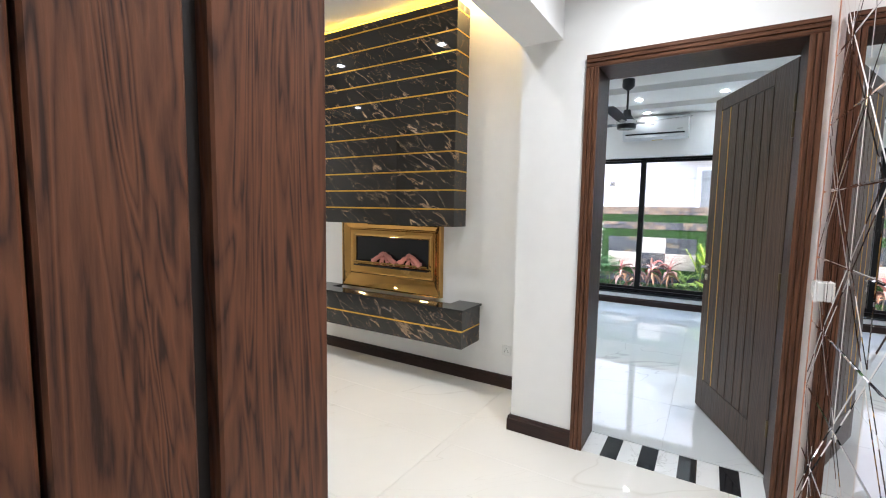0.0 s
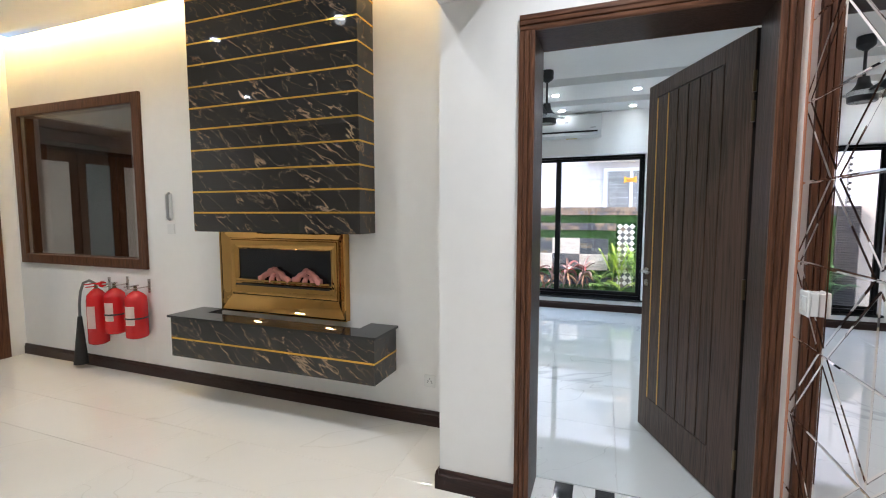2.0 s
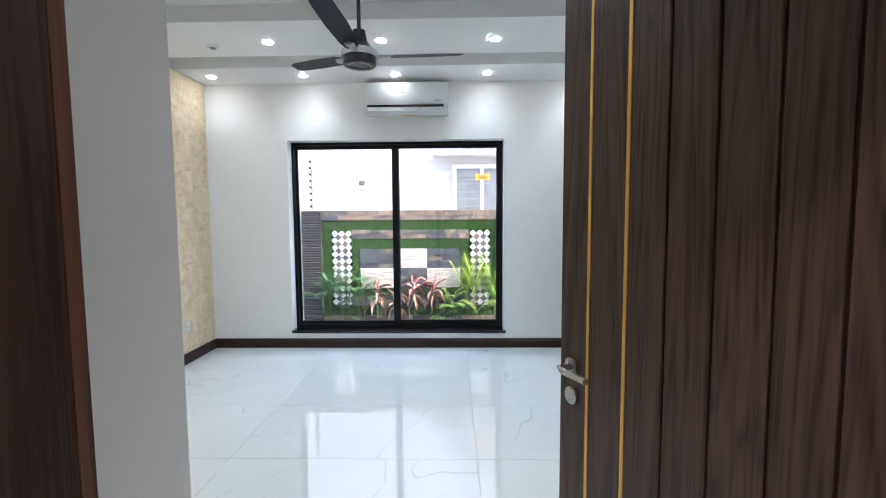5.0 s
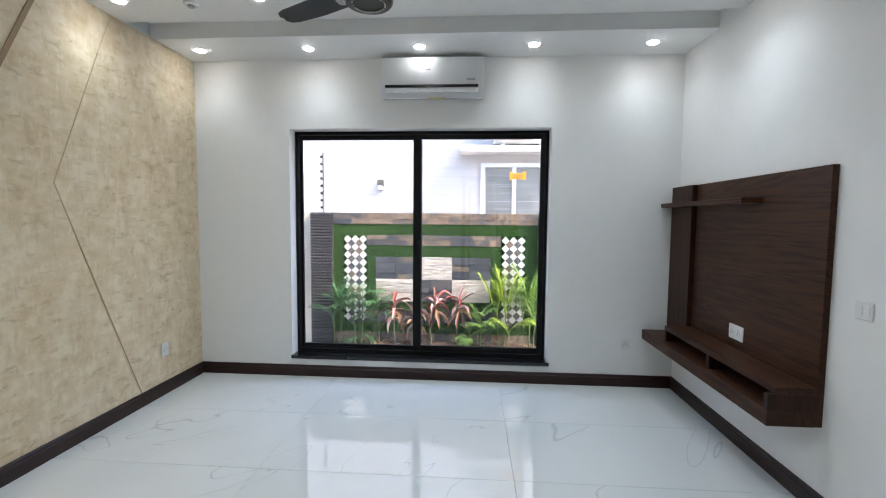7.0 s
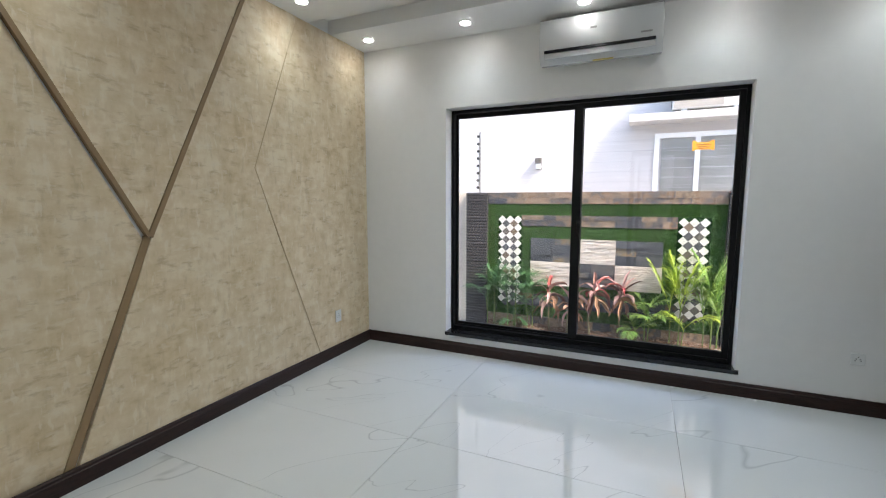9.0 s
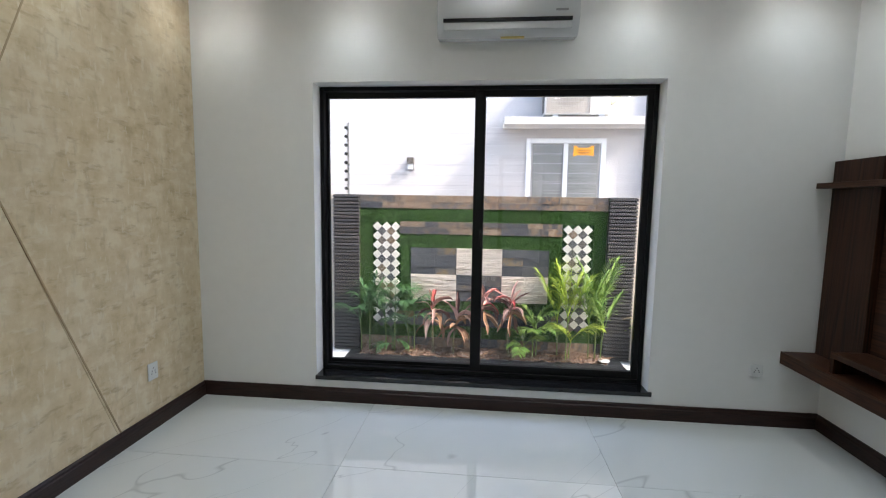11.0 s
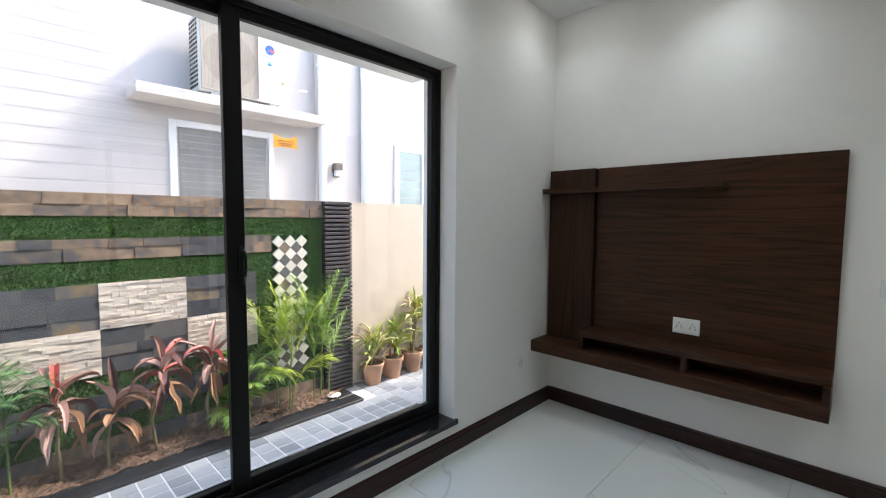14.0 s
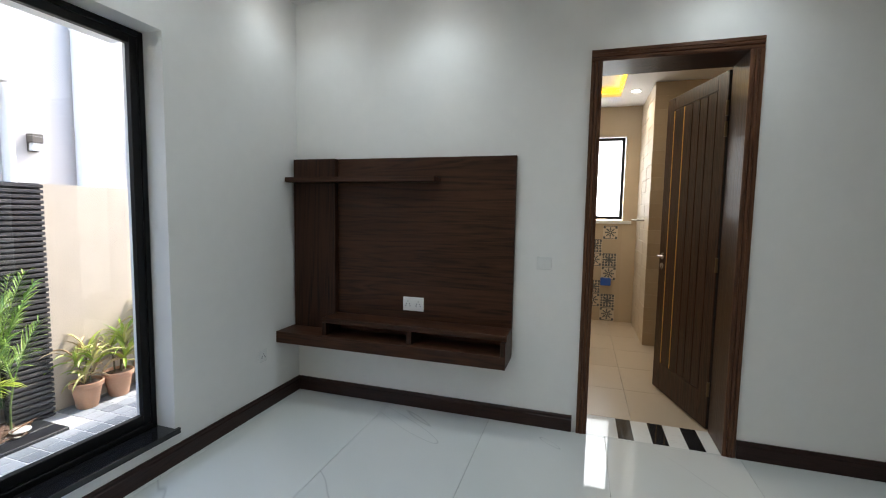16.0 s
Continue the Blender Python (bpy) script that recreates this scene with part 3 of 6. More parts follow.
def door_leaf(parent, hinge, free, height, lines, golds, z0, z1, wood_mat, thick=0.044, z_handle=1.15, flip=False):
    """A planked leaf: upright boards between grooves in a plain border, brass strips in two of them."""
    hx, hy = hinge
    d = Vector((free[0] - hx, free[1] - hy, 0))
    length = d.length
    d.normalize()
    nrm = Vector((d.y, -d.x, 0))   # away from the planked face
    if nrm.dot(Vector((1, 0.3, 0))) < 0:
        nrm = -nrm
    if flip:
        nrm = -nrm
    def box(u0, u1, w0, w1, za, zb, bevel=0.0):
        bm = bmesh.new()
        bx(bm, (u0, w0, za), (u1, w1, zb), bevel)
        for v in bm.verts:
            u, w, z = v.co
            v.co = Vector((hx, hy, z)) + d * u + nrm * w
        return bm
    leaf = part("leaf", box(0.0, length, 0.010, thick, 0.008, height, 0.002), wood_mat, parent, "planked oak leaf")
    ends = sorted(list(lines) + list(golds))
    u0b, u1b = ends[0], ends[-1]
    part("stile", box(0.0, u0b - 0.004, 0, 0.0102, 0.008, height, 0.0015), wood_mat, leaf)
    part("stile", box(u1b + 0.004, length, 0, 0.0102, 0.008, height, 0.0015), wood_mat, leaf)
    part("rail", box(u0b - 0.0035, u1b + 0.0035, 0, 0.0102, z1 + 0.004, height, 0.0015), wood_mat, leaf)
    part("rail", box(u0b - 0.0035, u1b + 0.0035, 0, 0.0102, 0.008, z0 - 0.004, 0.0015), wood_mat, leaf)
    for a, b in zip(ends, ends[1:]):
        part("plank", box(a + 0.004, b - 0.004, 0.001, 0.0102, z0, z1, 0.002), wood_mat, leaf)
    for g in golds:
        part("brass_strip", box(g - 0.005, g + 0.005, -0.0008, 0.0102, z0, z1), M_BRASSLINE, leaf, "thin brass inlay strip")
    part("edge_band", box(-0.0012, 0.0, 0.003, thick - 0.001, 0.010, height - 0.002), M_GROOVE, leaf, "near-black hinge edge")
    # lever, rose and key plate on both faces
    for s in (-1, 1):
        w = 0.0 if s < 0 else thick
        def pt(u, off, z):
            return Vector((hx, hy, z)) + d * u + nrm * (w + s * off)
        h = part("handle", tube(bmesh.new(), [pt(length - 0.055, 0.0, z_handle), pt(length - 0.055, 0.045, z_handle), pt(length - 0.075, 0.052, z_handle), pt(length - 0.175, 0.052, z_handle + 0.004)], 0.009, 10), M_STEEL, leaf, "brushed steel lever handle", True)
        part("rose", cyl(bmesh.new(), pt(length - 0.055, 0.0005, z_handle), pt(length - 0.055, 0.008, z_handle), 0.026, seg=20), M_STEEL, leaf, smooth=True)
        bmk = bmesh.new()
        cyl(bmk, pt(length - 0.055, 0.0005, z_handle - 0.085), pt(length - 0.055, 0.007, z_handle - 0.085), 0.025, seg=20)
        part("key_plate", bmk, M_STEEL, leaf, smooth=True)
    for z in (0.30, 1.18, height - 0.39, height - 0.25):
        part("hinge", cyl(bmesh.new(), Vector((hx, hy, z - 0.05)) - d * 0.007 - nrm * 0.004, Vector((hx, hy, z + 0.05)) - d * 0.007 - nrm * 0.004, 0.009, seg=12), M_BRONZE, leaf, "brass hinge", True)
    return leaf


door_leaf(door_1, (0.276, 3.110), (-0.105, 4.036), 2.435, (0.644, 0.535, 0.426, 0.325, 0.220), (0.885, 0.755), 0.25, 2.335, M_LEAF, thick=0.036)
door_leaf(door_2, (1.712, 4.812), (2.50, 5.045), 2.49, (0.43, 0.33, 0.23, 0.12), (0.70, 0.55), 0.25, 2.38, M_BATHLEAF, z_handle=1.17, flip=True)

# ---- wall panels in patterned fabric finish, with gaps between slabs ----
def wallpaper(name):
    m = mat(name, (0.55, 0.46, 0.33), 0.55)
    nt = m.node_tree
    p = nt.nodes["Principled BSDF"]
    tc = nt.nodes.new("ShaderNodeTexCoord")
    def noisy(scale, stretch, detail=3, rough=0.6):
        mp = nt.nodes.new("ShaderNodeMapping")
        mp.inputs["Scale"].default_value = stretch
        n = nt.nodes.new("ShaderNodeTexNoise")
        n.inputs["Scale"].default_value, n.inputs["Detail"].default_value, n.inputs["Roughness"].default_value = scale, detail, rough
        nt.links.new(tc.outputs["Object"], mp.inputs["Vector"])
        nt.links.new(mp.outputs[0], n.inputs["Vector"])
        return n.outputs["Fac"]
    h, v, big, fine = noisy(9, (1, 0.8, 1.4), 5), noisy(8, (1, 1.4, 0.8), 5), noisy(4.0, (1, 1, 1), 4), noisy(160, (1, 1, 1))
    a = nt.nodes.new("ShaderNodeMath")
    a.operation = "ADD"
    nt.links.new(h, a.inputs[0])
    nt.links.new(v, a.inputs[1])
    b = nt.nodes.new("ShaderNodeMath")
    b.operation = "MULTIPLY_ADD"
    b.inputs[1].default_value = 0.7
    nt.links.new(big, b.inputs[0])
    nt.links.new(a.outputs[0], b.inputs[2])
    c = nt.nodes.new("ShaderNodeMath")
    c.operation = "MULTIPLY"
    c.inputs[1].default_value = 0.5
    nt.links.new(b.outputs[0], c.inputs[0])
    ground = ramp(nt, c.outputs[0], [(0.48, (0.55, 0.42, 0.245)), (0.60, (0.67, 0.535, 0.34)), (0.70, (0.72, 0.59, 0.40)), (0.78, (0.78, 0.665, 0.48))])
    col = ground
    # short brush strokes, across and upright, in tan and in cream
    for scale, stretch, lo, hi, tint, amount in ((11, (1, 0.8, 2.3), 0.57, 0.70, (0.44, 0.315, 0.17), 0.55), (11, (1, 2.2, 0.8), 0.58, 0.70, (0.46, 0.35, 0.21), 0.32), (10, (1, 0.8, 2.1), 0.58, 0.66, (0.78, 0.68, 0.52), 0.55), (12, (1, 2.2, 0.7), 0.59, 0.66, (0.80, 0.71, 0.56), 0.55)):
        f = ramp(nt, noisy(scale, tuple(v * (1.0 if tint[0] < 0.5 else 1.13) for v in stretch), 5, 0.55), [(lo, (0, 0, 0)), (hi, (amount, amount, amount))])
        mx = nt.nodes.new("ShaderNodeMix")
        mx.data_type = "RGBA"
        nt.links.new(f, mx.inputs["Factor"])
        nt.links.new(col, mx.inputs["A"])
        mx.inputs["B"].default_value = (*tint, 1)
        col = mx.outputs["Result"]
    nt.links.new(col, p.inputs["Base Color"])
    bp = nt.nodes.new("ShaderNodeBump")
    bp.inputs["Strength"].default_value, bp.inputs["Distance"].default_value = 0.25, 0.004
    s = nt.nodes.new("ShaderNodeMath")
    s.operation = "ADD"
    nt.links.new(c.outputs[0], s.inputs[0])
    nt.links.new(fine, s.inputs[1])
    nt.links.new(s.outputs[0], bp.inputs["Height"])
    nt.links.new(bp.outputs[0], p.inputs["Normal"])
    return m


M_PAPER = wallpaper("mottled_beige_wallpaper")
M_PAPER_EDGE = mat("tan_slab_edge", (0.28, 0.185, 0.095), 0.6, vary=0.12)
M_CRACK = mat("tan_hairline_joint", (0.46, 0.34, 0.20), 0.6, vary=0.1)
wall_cladding = thing("wall_cladding", BX0, 5.5, 0, "mottled beige wallpapered wall panels with slanted joints", "wall panel")
# corners of the joint pattern, along the wall and up
V_MAIN, V_MAIN_B, V_MAIN_T = (5.59, 1.345), (5.065, 0.0), (6.42, CZ)
BR_T = (4.62, CZ)      # upper end of the second arm
T_T, T_V, T_B = (6.81, 2.80), (6.42, 1.825), (7.13, 0.0)
def slab(pts, x1, name="panel"):
    bm = extrude_poly(bmesh.new(), pts, "x", BX0 + 0.001, x1)
    return part(name, bm, M_PAPER, wall_cladding)
g = 0.008
slab([(V_MAIN_B[0] + g, 0), (T_B[0], 0), T_B, T_V, T_T, (T_T[0] + 0.14, CZ - 0.001), (V_MAIN_T[0] + g, CZ - 0.001), (V_MAIN[0] + g, V_MAIN[1])], BX0 + 0.030)
slab([(BY1 - 0.001, 0), (BY1 - 0.001, CZ - 0.001), (T_T[0] + 0.146, CZ - 0.001), (T_T[0] + 0.006, T_T[1]), (T_V[0] + 0.006, T_V[1]), (T_B[0] + 0.006, 0)], BX0 + 0.027)
slab([(V_MAIN[0] - 0.012, V_MAIN[1] + 0.03), (V_MAIN_T[0] - 0.012, CZ - 0.001), (BR_T[0] + 0.016, CZ - 0.001)], BX0 + 0.030)
slab([(FY + 0.201, 0), (V_MAIN_B[0] - 0.03, 0), (V_MAIN[0] - 0.035, V_MAIN[1] - 0.02), (BR_T[0] - 0.01, CZ - 0.001), (FY + 0.201, CZ - 0.001)], BX0 + 0.012)
def batten(name, a, b, w, x1, material):
    d = Vector((b[0] - a[0], b[1] - a[1])).normalized()
    nx = Vector((-d.y, d.x)) * w / 2
    pts = [(a[0] + nx.x, a[1] + nx.y), (a[0] - nx.x, a[1] - nx.y), (b[0] - nx.x, b[1] - nx.y), (b[0] + nx.x, b[1] + nx.y)]
    part(name, extrude_poly(bmesh.new(), pts, "x", BX0 + 0.002, x1), material, wall_cladding, "tan joint strip")
batten("joint_strip", (V_MAIN_B[0] - 0.012, 0.06), (V_MAIN[0] - 0.012, V_MAIN[1]), 0.045, BX0 + 0.024, M_PAPER_EDGE)
batten("joint_strip", (V_MAIN[0] - 0.002, V_MAIN[1]), (V_MAIN_T[0] - 0.002, CZ - 0.004), 0.030, BX0 + 0.036, M_PAPER_EDGE)
batten("joint_strip", (V_MAIN[0] - 0.006, V_MAIN[1] + 0.004), (BR_T[0] + 0.004, CZ - 0.004), 0.026, BX0 + 0.035, M_PAPER_EDGE)
batten("joint_strip", (T_B[0] + 0.003, 0.06), (T_V[0] + 0.003, T_V[1]), 0.008, BX0 + 0.0315, M_CRACK)
batten("joint_strip", (T_V[0] + 0.003, T_V[1]), (T_T[0] + 0.003, T_T[1]), 0.008, BX0 + 0.0315, M_CRACK)

# ---- television panel ----
tv = thing("tv_wall_unit", BX1, 7.0, 0.478, "floating dark walnut television wall panel with low shelf box", "tv unit")
TVY0, TVY1 = 6.152, 7.93
part("back_panel", B(((1.346, TVY0, 0.48), (BX1, 7.548, 1.912)), bevel=0.002), M_TV, tv, "horizontal grain walnut back panel")
part("side_panel", B(((1.308, 7.553, 0.48), (BX1, TVY1, 1.912)), bevel=0.002), M_TV_UP, tv, "upright grain walnut side panel")
part("upper_shelf", B(((1.215, 6.705, 1.728), (1.346, 7.945, 1.765)), bevel=0.002), M_TV, tv, "thin walnut display shelf")
part("bottom_slab", B(((1.088, TVY0, 0.478), (1.345, 7.945, 0.566)), bevel=0.002), M_TV, tv)
part("box_top", B(((1.130, TVY0, 0.660), (1.345, 7.56, 0.698)), bevel=0.002), M_TV, tv)
part("divider", B(((1.130, 6.832, 0.566), (1.345, 6.870, 0.660))), M_TV_UP, tv)
part("box_side", B(((1.088, TVY0, 0.566), (1.345, TVY0 + 0.032, 0.660))), M_TV_UP, tv)
part("box_side", B(((1.130, 7.528, 0.566), (1.345, 7.56, 0.660))), M_TV_UP, tv)


def plate(name, origin, across, up, out, w, h, n_sockets, label, category, group=""):
    """A moulded wall plate with switch rockers or socket holes. origin is its centre on the wall."""
    o, a, u, q = (Vector(v) for v in (origin, across, up, out))
    t = thing(name, *o, label, category, group)
    def box(c0, c1, d0, d1, e0, e1, bev=0.0):
        bm = bmesh.new()
        bx(bm, (c0, d0, e0), (c1, d1, e1), bev)
        for v in bm.verts:
            c, d, e = v.co
            v.co = o + a * c + q * d + u * e
        return bm
    part("plate", box(-w / 2, w / 2, 0.0005, 0.009, -h / 2, h / 2, 0.003), M_PLASTIC, t)
    if n_sockets == 0:
        for k in (-1, 1):
            part("rocker", box(k * w * 0.2 - w * 0.17, k * w * 0.2 + w * 0.17, 0.009, 0.0125, -h * 0.3, h * 0.3, 0.001), M_PLASTIC, t)
    else:
        step = w / n_sockets
        for k in range(n_sockets):
            c = -w / 2 + step * (k + 0.5)
            part("socket", box(c - step * 0.4, c + step * 0.4, 0.009, 0.0105, -h * 0.36, h * 0.36, 0.001), M_PLASTIC, t)
            for dc, de in ((0, 0.2), (-0.2, -0.12), (0.2, -0.12), (-0.14, 0.02), (0.14, 0.02)):
                part("hole", box(c + dc * step - 0.004, c + dc * step + 0.004, 0.0105, 0.0112, de * h - 0.005, de * h + 0.005), M_PLASTIC_G, t)
    return t


plate("socket_outlet", (1.3455, 6.90, 0.815), (0, -1, 0), (0, 0, 1), (-1, 0, 0), 0.165, 0.105, 2, "white double socket outlet on the television panel", "socket")
plate("light_switch", (BX1, 5.945, 1.172), (0, -1, 0), (0, 0, 1), (-1, 0, 0), 0.10, 0.09, 0, "white light switch beside the bathroom door", "switch")
plate("socket_outlet", (0.937, BY1, 0.415), (1, 0, 0), (0, 0, 1), (0, -1, 0), 0.085, 0.088, 1, "white socket outlet low on the window wall", "socket")
plate("socket_outlet", (BX0 + 0.030, 7.395, 0.405), (0, 1, 0), (0, 0, 1), (1, 0, 0), 0.088, 0.12, 1, "white socket outlet on the beige panel", "socket")
plate("socket_outlet", (-1.545, FY, 0.335), (1, 0, 0), (0, 0, 1), (0, -1, 0), 0.085, 0.09, 1, "white socket outlet beside the fireplace", "socket")

# ---- air conditioner ----
ac = thing("air_conditioner", -0.94, BY1, 2.71, "glossy white split air conditioner above the window", "air conditioner")
ACX0, ACX1, ACZ0, ACZ1, ACY = -1.415, -0.462, 2.725, 3.095, 7.765
bm = extrude_poly(bmesh.new(), [(BY1 - 0.001, ACZ0 + 0.02), (BY1 - 0.001, ACZ1), (ACY + 0.04, ACZ1), (ACY + 0.008, ACZ1 - 0.018), (ACY, ACZ1 - 0.06), (ACY + 0.004, ACZ0 + 0.11), (ACY + 0.02, ACZ0 + 0.085),
                                (ACY + 0.03, ACZ0 + 0.075), (ACY + 0.045, ACZ0 + 0.03), (ACY + 0.07, ACZ0)], "x", ACX0, ACX1)
bmesh.ops.bevel(bm, geom=[e for e in bm.edges if abs(e.verts[0].co.x - e.verts[1].co.x) < 1e-5], offset=0.010, segments=2, affect="EDGES", profile=0.6)
part("body", bm, M_ACBODY, ac, smooth=True)
part("air_slot", B(((ACX0 + 0.045, ACY - 0.003, ACZ0 + 0.086), (ACX1 - 0.05, ACY + 0.03, ACZ0 + 0.107))), M_FIREBOX, ac, "dark outlet slot")
part("louvre", B(((ACX0 + 0.045, ACY + 0.004, ACZ0 + 0.036), (ACX1 - 0.05, ACY + 0.024, ACZ0 + 0.084)), bevel=0.004), M_ACBODY, ac, "white swing louvre")
part("badge", B(((-1.0, ACY - 0.002, ACZ1 - 0.135), (-0.95, ACY + 0.004, ACZ1 - 0.12))), M_PLASTIC_G, ac, "small grey badge")
part("badge", B(((-0.62, ACY - 0.001, ACZ0 + 0.145), (-0.54, ACY + 0.006, ACZ0 + 0.158))), M_PLASTIC_G, ac, "small grey badge")
part("sticker", B(((-0.98, ACY + 0.052, ACZ0 - 0.004), (-0.82, ACY + 0.075, ACZ0 + 0.004))), mat("yellow_label", (0.55, 0.42, 0.12), 0.5, vary=0.1), ac, "small yellow label")

# ---- ceiling fan ----
FX, FYY = -1.02, 5.68
fan = thing("ceiling_fan", FX, FYY, CZ, "black three-bladed ceiling fan, blades at rest", "ceiling fan")
part("canopy", lathe(bmesh.new(), [(0.068, 0), (0.07, -0.012), (0.07, -0.08), (0.05, -0.105), (0.03, -0.115), (0.022, -0.125)], (FX, FYY, CZ)), M_FAN, fan, smooth=True)
part("downrod", cyl(bmesh.new(), (FX, FYY, CZ - 0.12), (FX, FYY, 2.74), 0.0125), M_FAN, fan, smooth=True)
part("motor", lathe(bmesh.new(), [(0.04, 0.225), (0.046, 0.19), (0.05, 0.165), (0.075, 0.125), (0.105, 0.10), (0.112, 0.085), (0.112, 0.055), (0.108, 0.05), (0.108, 0.012), (0.10, 0.002), (0.075, 0.0), (0.07, 0.006)], (FX, FYY, 2.555), 32), M_FAN, fan, smooth=True)
part("wrapping", lathe(bmesh.new(), [(0.113, 0.054), (0.116, 0.065), (0.115, 0.085), (0.109, 0.098)], (FX, FYY, 2.555), 28), M_FILM, fan, "crumpled protective film")
bm = bmesh.new()
bmesh.ops.create_circle(bm, segments=32, radius=0.073, matrix=Matrix.Translation((FX, FYY, 2.5545)))
tr = bmesh.new()
tube(tr, [(FX + 0.073 * math.cos(2 * math.pi * k / 32), FYY + 0.073 * math.sin(2 * math.pi * k / 32), 2.556) for k in range(33)], 0.0035, 6)
bm.free()
part("chrome_ring", tr, M_STEEL, fan, "bright ring under the motor", True)
for k, ang in enumerate((16, 145, 264)):
    c, s = math.cos(radians(ang)), math.sin(radians(ang))
    bm = bmesh.new()
    rows = []
    for u, wl, wr, dz in ((0.13, -0.035, 0.035, 0.0), (0.20, -0.055, 0.052, 0.002), (0.40, -0.066, 0.060, 0.004), (0.62, -0.063, 0.052, 0.006), (0.68, -0.052, 0.038, 0.006), (0.705, -0.03, 0.008, 0.006)):
        row = []
        for w in (wl, (wl + wr) / 2, wr):
            z = 2.625 + dz + (u - 0.13) * 0.10 + w * 0.18 + (0.006 if w == (wl + wr) / 2 else 0)
            row.append(bm.verts.new((FX + c * u - s * w, FYY + s * u + c * w, z)))
        rows.append(row)
    for p, q in zip(rows, rows[1:]):
        for j in range(2):
            bm.faces.new((p[j], p[j + 1], q[j + 1], q[j]))
    bmesh.ops.solidify(bm, geom=bm.faces[:], thickness=0.006)
    bl = part("blade", bm, M_BLADE, fan, "dark grey fan blade", True)
    a = Vector((FX + c * 0.10, FYY + s * 0.10, 2.628))
    b = Vector((FX + c * 0.20, FYY + s * 0.20, 2.630))
    bm = bmesh.new()
    cyl(bm, a, b, 0.022, 0.034, 8)
    for v in bm.verts:
        v.co.z = 2.625 + (v.co.z - 2.625) * 0.35 + random.uniform(-0.004, 0.004)
    part("bracket", bm, M_FILM, bl, "bracket still wrapped in clear film")
smoke = thing("smoke_detector", -2.58, 6.80, CZ, "small white round smoke detector on the ceiling", "smoke detector")
part("base", lathe(bmesh.new(), [(0.05, 0), (0.05, -0.012), (0.046, -0.018), (0.03, -0.02)], (-2.58, 6.80, CZ)), M_PLASTIC, smoke, smooth=True)
part("sensor", lathe(bmesh.new(), [(0.024, -0.02), (0.022, -0.034), (0.014, -0.037)], (-2.58, 6.80, CZ)), M_PLASTIC_G, smoke, smooth=True)

# ---- hall and lounge ----
# entrance leaf standing open beside the camera's start
ex = -0.63
entry = thing("entrance_door", ex - 0.02, 0.0, 0, "red brown oak entrance door leaf standing open", "door")
part("stile", B(((ex - 0.05, 0.30, 0.006), (ex, 0.495, 2.46)), bevel=0.004), M_ENTRY, entry, "wide red brown oak stile")
part("core", B(((ex - 0.046, -0.62, 0.006), (ex - 0.030, 0.300, 2.46))), M_GROOVE, entry)
part("panel_board", B(((ex - 0.03, 0.122, 0.006), (ex - 0.004, 0.272, 2.46)), bevel=0.004), M_ENTRY, entry)
part("panel_board", B(((ex - 0.03, -0.12, 0.006), (ex - 0.004, 0.116, 2.46)), bevel=0.004), M_ENTRY, entry)
part("panel_board", B(((ex - 0.03, -0.62, 0.006), (ex - 0.004, -0.126, 2.46)), bevel=0.004), M_ENTRY, entry)

# marble chimney breast with inlaid gold lines: rows of slabs
PX0, PX1, PY = -3.545, -1.983, 3.25
breast = thing("marble_panel", (PX0 + PX1) / 2, FY, 1.41, "black gold-veined marble wall panel with gold strips", "wall panel")
rows = [1.41] + [1.557 + 0.1663 * k for k in range(11)]
rows[-1] = 3.222
for k, (z0, z1) in enumerate(zip(rows, rows[1:] + [3.30])):
    part("slab", B(((PX0, PY, z0 + (0.012 if k else 0)), (PX1, FY - 0.001, z1 - 0.0005)), bevel=0.0015), M_MARBLE, breast)
    if k:
        part("gold_strip", B(((PX0 - 0.001, PY - 0.0015, z0 - 0.0005), (PX1 + 0.0015, FY - 0.001, z0 + 0.0125))), M_GOLDLINE, breast, "polished gold strip")
part("led_strip", B(((PX0 + 0.01, PY + 0.005, 3.300), (PX1 - 0.01, PY + 0.03, 3.312))), M_YELLOWGLOW, breast, "yellow led strip along the top")

# gold fireplace
fire = thing("fireplace", -2.83, FY, 0.727, "wall fireplace in a polished gold frame with ceramic logs", "fireplace")
gx0, gx1, gz0, gz1 = -3.455, -2.212, 0.727, 1.44
ox0, ox1, oz0, oz1 = -3.285, -2.37, 0.985, 1.262
def frame_bar(quad_out, quad_in):
    """A bar of a picture frame with a raised, rounded middle."""
    bm = bmesh.new()
    steps = [(0.0, 0.0), (0.0, 0.058), (0.03, 0.064), (0.07, 0.064), (0.10, 0.058), (0.42, 0.040), (0.52, 0.026), (0.56, 0.026), (0.60, 0.036), (0.66, 0.038), (0.94, 0.020), (0.97, 0.022), (1.0, 0.018), (1.0, 0.0)]
    lines = []
    for f, h in steps:
        line = []
        for (xo, zo), (xi, zi) in zip(quad_out, quad_in):
            line.append(bm.verts.new((xo + (xi - xo) * f, FY - 0.001 - h, zo + (zi - zo) * f)))
        lines.append(line)
    for p, q in zip(lines, lines[1:]):
        bm.faces.new((p[0], p[1], q[1], q[0]))
    return bm
o = [(gx0, gz0), (gx1, gz0), (gx1, gz1), (gx0, gz1)]
i_ = [(ox0, oz0), (ox1, oz0), (ox1, oz1), (ox0, oz1)]
for k in range(4):
    part("frame_bar", frame_bar((o[k], o[(k + 1) % 4]), (i_[k], i_[(k + 1) % 4])), M_GOLD, fire, "polished gold frame moulding", True)
